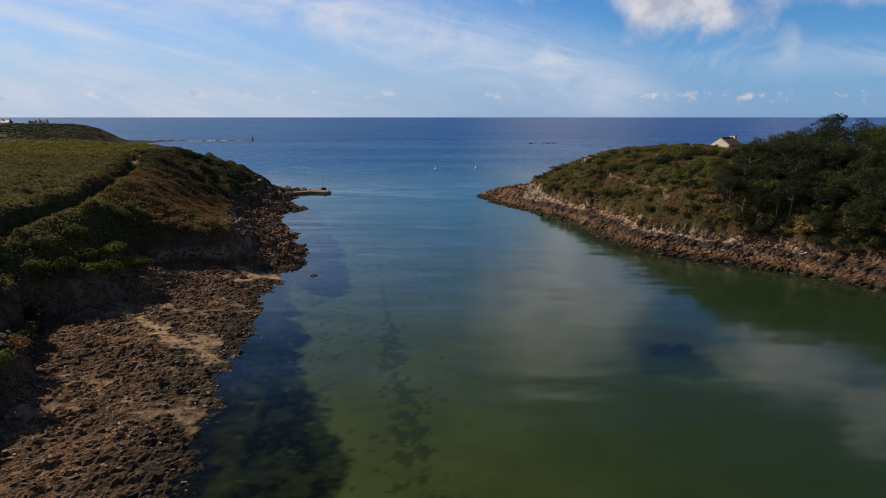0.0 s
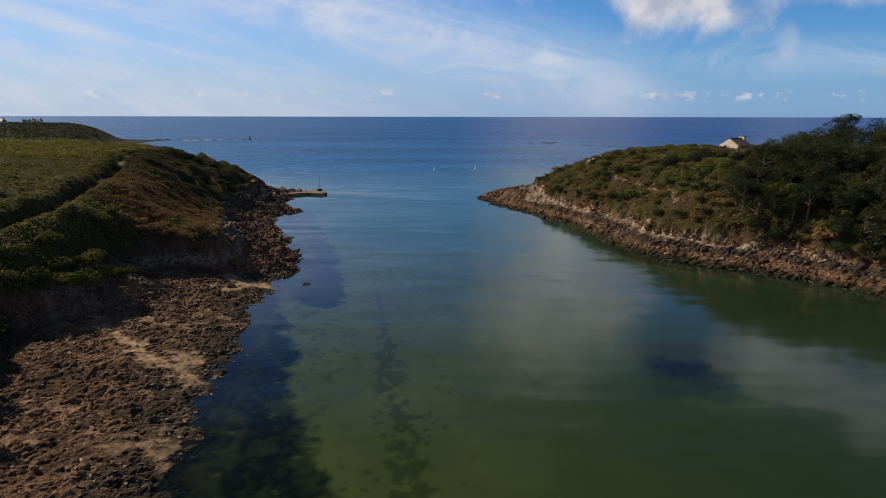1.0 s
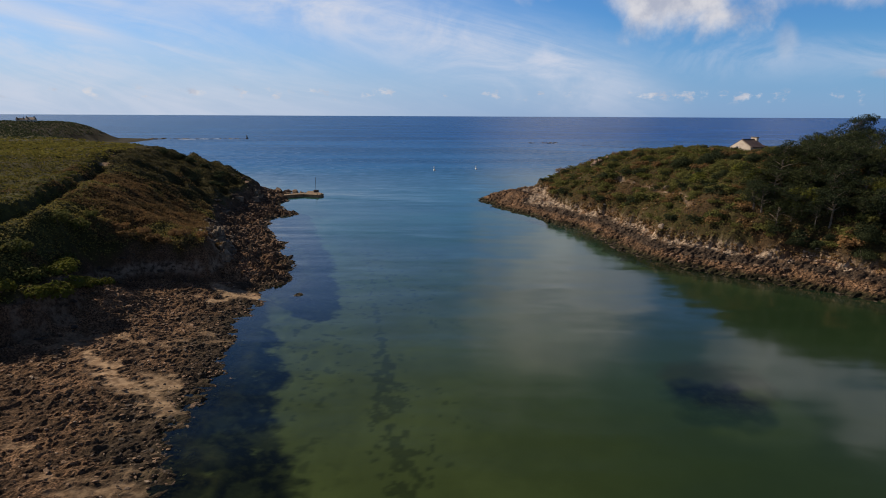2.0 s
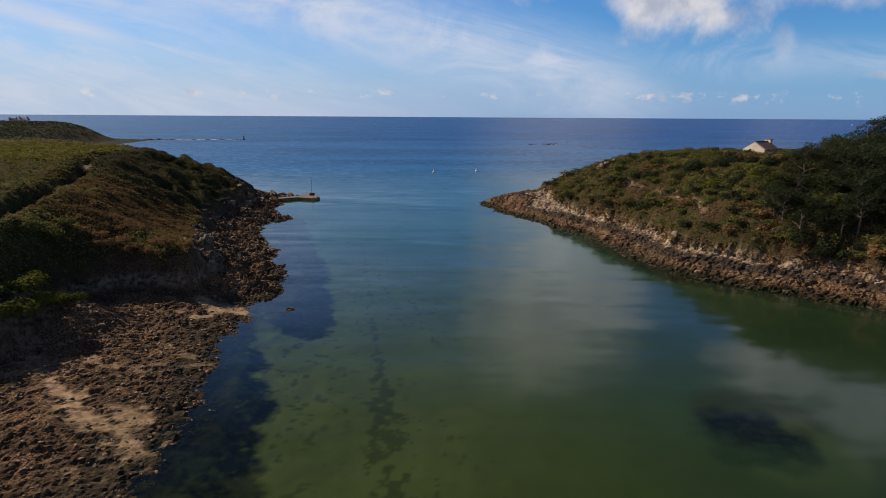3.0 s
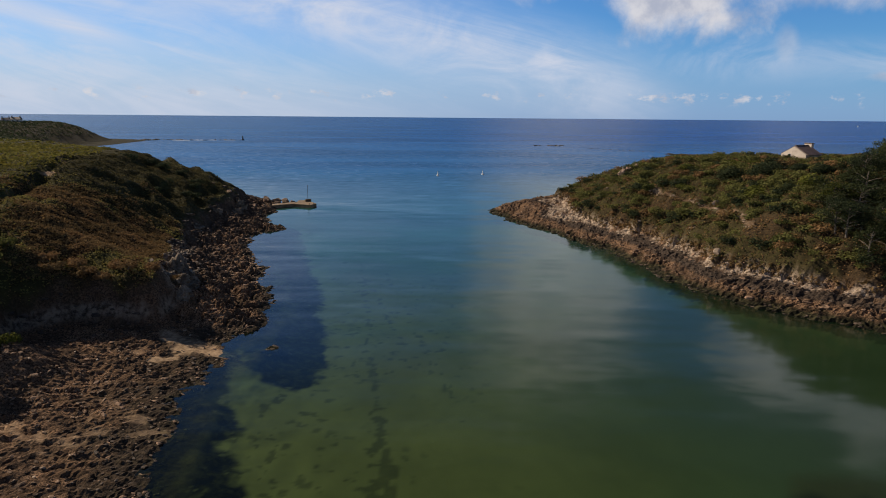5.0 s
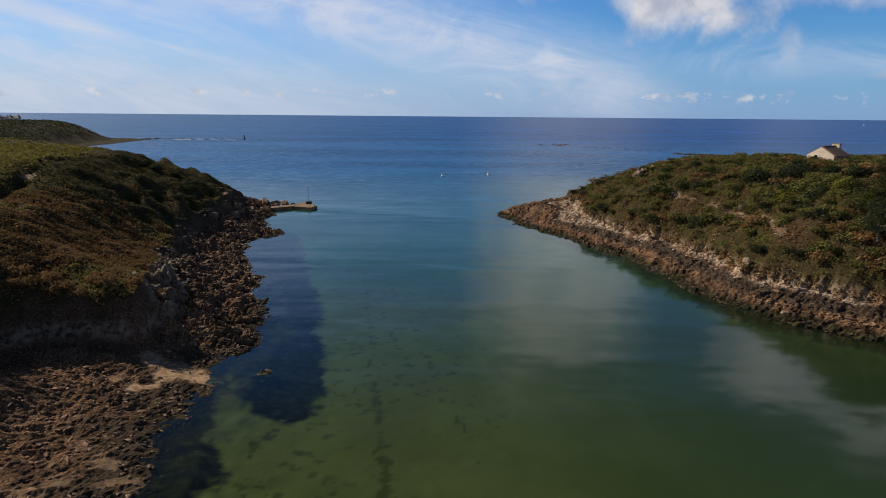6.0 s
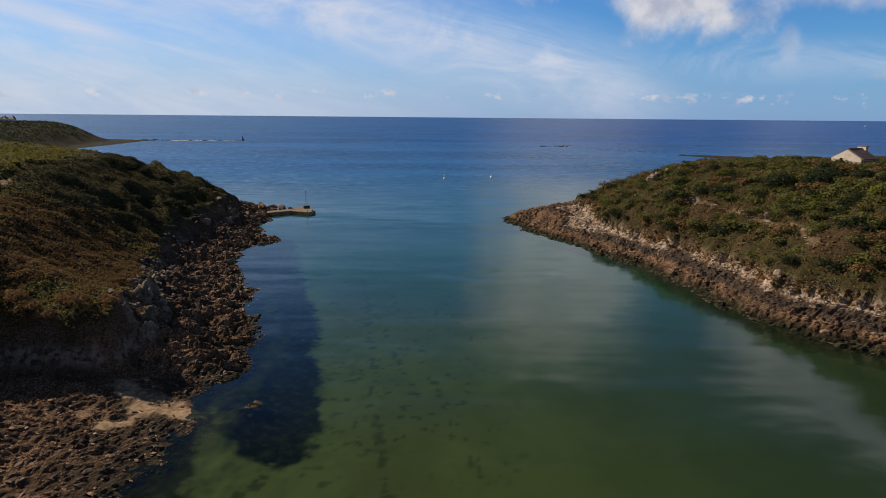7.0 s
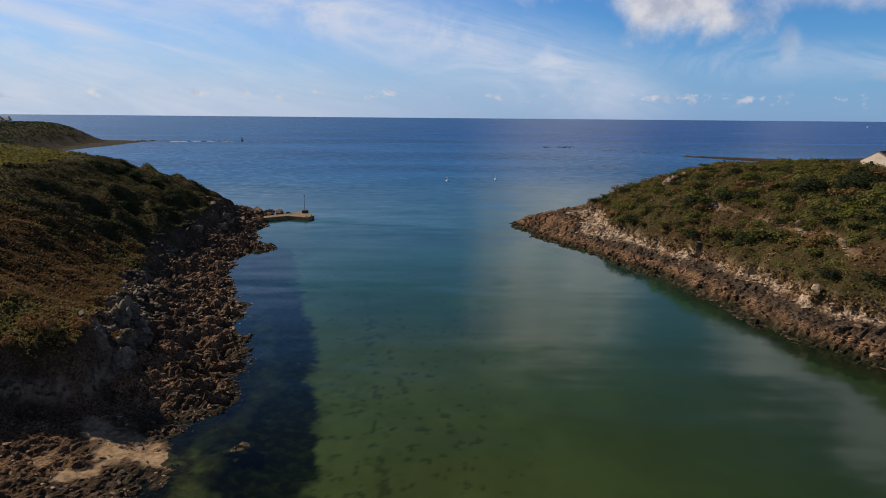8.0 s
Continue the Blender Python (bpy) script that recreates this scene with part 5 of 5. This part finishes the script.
def build_beacon():
    ob = new("beacon")
    ob.matrix_world = Matrix.Translation((-214, 668, 0)) @ Matrix.Diagonal((0.75, 0.75, 0.75, 1))
    part("base", tube(bmesh.new(), [(0, 0, -1.0), (0, 0, 1.2), (0, 0, 1.6)], [2.0, 1.7, 1.3], 12), DARK_ROCK, ob)
    part("tower", tube(bmesh.new(), [(0, 0, 1.4), (0, 0, 4.2), (0, 0, 5.2)], [0.9, 0.75, 0.5], 12), DARK_METAL, ob)
    part("topmark", tube(bmesh.new(), [(0, 0, 5.2), (0, 0, 5.8), (0, 0, 6.3)], [0.5, 0.6, 0.15], 10), DARK_METAL, ob)
    tagged(ob, "small dark beacon tower on the end of the reef", "beacon")


def reef(x0, y0, x1, y1, count, size, label):
    """A low chain of rocks just above the water."""
    places = []
    for k in range(count):
        t = RNG.uniform(0, 1)
        places.append((x0 + (x1 - x0) * t + RNG.normal(0, size * 0.4), y0 + (y1 - y0) * t + RNG.normal(0, size), -0.1, size * RNG.uniform(0.5, 1.4)))
    ob = rubble("reef", places, DARK_ROCK, label)
    return ob


def foam(x0, y0, x1, y1, strips, label):
    """Lines of breaking white water along a reef."""
    bm = bmesh.new()
    for k in range(strips):
        t = RNG.uniform(0, 1)
        cx, cy = x0 + (x1 - x0) * t, y0 + (y1 - y0) * t + RNG.normal(0, 3)
        ln, wd = RNG.uniform(3, 14), RNG.uniform(0.5, 1.8)
        n, up, lo = 9, [], []
        for i in range(n):
            f = i / (n - 1)
            half = wd * math.sin(math.pi * f) ** 0.6 * RNG.uniform(0.6, 1.2) + 0.05
            px, py = cx + (f - 0.5) * ln, cy + 0.6 * math.sin(5 * f + k)
            up.append(bm.verts.new((px, py + half, 0.12 + 0.3 * math.sin(math.pi * f))))
            lo.append(bm.verts.new((px, py - half, 0.05)))
        for i in range(n - 1):
            bm.faces.new((lo[i], lo[i + 1], up[i + 1], up[i]))
    ob = part("surf", bm, FOAM)
    return tagged(ob, label, "surf", kind="stuff")


def far_cottage(x, y, w, d, h, turn, label):
    ob = new("house")
    ob.matrix_world = pose(x, y, height(x, y) - 0.6, 0, 0, turn)
    part("wall", box(bmesh.new(), (w, d, h + 0.6), (0, 0, h / 2), 0, 0.05), STONE_WALL, ob)
    bm = bmesh.new()
    prof = [(-d / 2 - 0.3, h), (d / 2 + 0.3, h), (0, h + d * 0.42)]
    a = [bm.verts.new((-w / 2 - 0.2, p, z + 0.25)) for p, z in prof]
    b = [bm.verts.new((w / 2 + 0.2, p, z + 0.25)) for p, z in prof]
    bm.faces.new(a[::-1]), bm.faces.new(b)
    for k in range(3):
        bm.faces.new((a[k], a[(k + 1) % 3], b[(k + 1) % 3], b[k]))
    bmesh.ops.recalc_face_normals(bm, faces=bm.faces)
    part("roof", bm, SLATE, ob)
    for k in (-1, 1):
        part("chimney", box(bmesh.new(), (0.8, 0.9, 1.6), (k * (w / 2 - 0.6), 0, h + d * 0.42 + 0.4)), STONE_WALL, ob)
        part("window", box(bmesh.new(), (1.0, 0.1, 1.2), (k * w * 0.22, -d / 2 - 0.02, h * 0.55)), GLASS_DARK, ob)
    tagged(ob, label, "house", "houses on the far headland")


def build_boat():
    ob = new("motorboat")
    ob.matrix_world = pose(1270, 1850, 7.5, 0, 0, 35)
    bm = bmesh.new()
    rings = []
    for x, half, low in ((-4, 1.2, -0.4), (-1, 1.4, -0.5), (2, 1.2, -0.4), (4.4, 0.15, 0.3)):
        rings.append([bm.verts.new(p) for p in ((x, -half, 1.2), (x, -half * 0.6, low), (x, half * 0.6, low), (x, half, 1.2))])
    for a, b in zip(rings, rings[1:]):
        for k in range(4):
            bm.faces.new((a[k], a[(k + 1) % 4], b[(k + 1) % 4], b[k]))
    bm.faces.new(rings[0]), bm.faces.new(rings[-1][::-1])
    bmesh.ops.recalc_face_normals(bm, faces=bm.faces)
    part("hull", bm, WHITE_PAINT, ob)
    cabin = part("cabin", box(bmesh.new(), (3.2, 1.9, 2.4), (-0.4, 0, 2.2), 0, 0.2), WHITE_PAINT, ob)
    part("window", box(bmesh.new(), (2.4, 1.96, 0.6), (-0.3, 0, 2.7)), GLASS_DARK, cabin)
    tagged(ob, "small white motorboat far out on the sea", "boat")


build_house()
build_pier()
buoy(-1.7, 293.0, 2.0)
buoy(19.2, 300.0, 2.0)
build_beacon()
reef(-345, 636, -296, 652, 70, 4.5, "low rocky tongue of the far headland")
reef(-303, 652, -218, 667, 60, 3.0, "low dark reef stretching from the far headland")
reef(86, 594, 120, 597, 30, 2.6, "low dark reef offshore")
reef(125, 560, 175, 500, 40, 1.6, "low dark rocks off the spit")
foam(-280, 653, -222, 664, 9, "white surf breaking along the far reef")
foam(104, 592, 124, 594, 2, "white surf on the offshore reef")
far_cottage(-346, 514, 7, 4.5, 2.3, 12, "cream far cottage with dark roof on the headland")
far_cottage(-372, 506, 8, 5, 2.6, -8, "long far house with dark roof on the headland")
far_cottage(-366, 530, 6, 4, 2.2, 25, "white far house with dark roof on the headland")
build_boat()
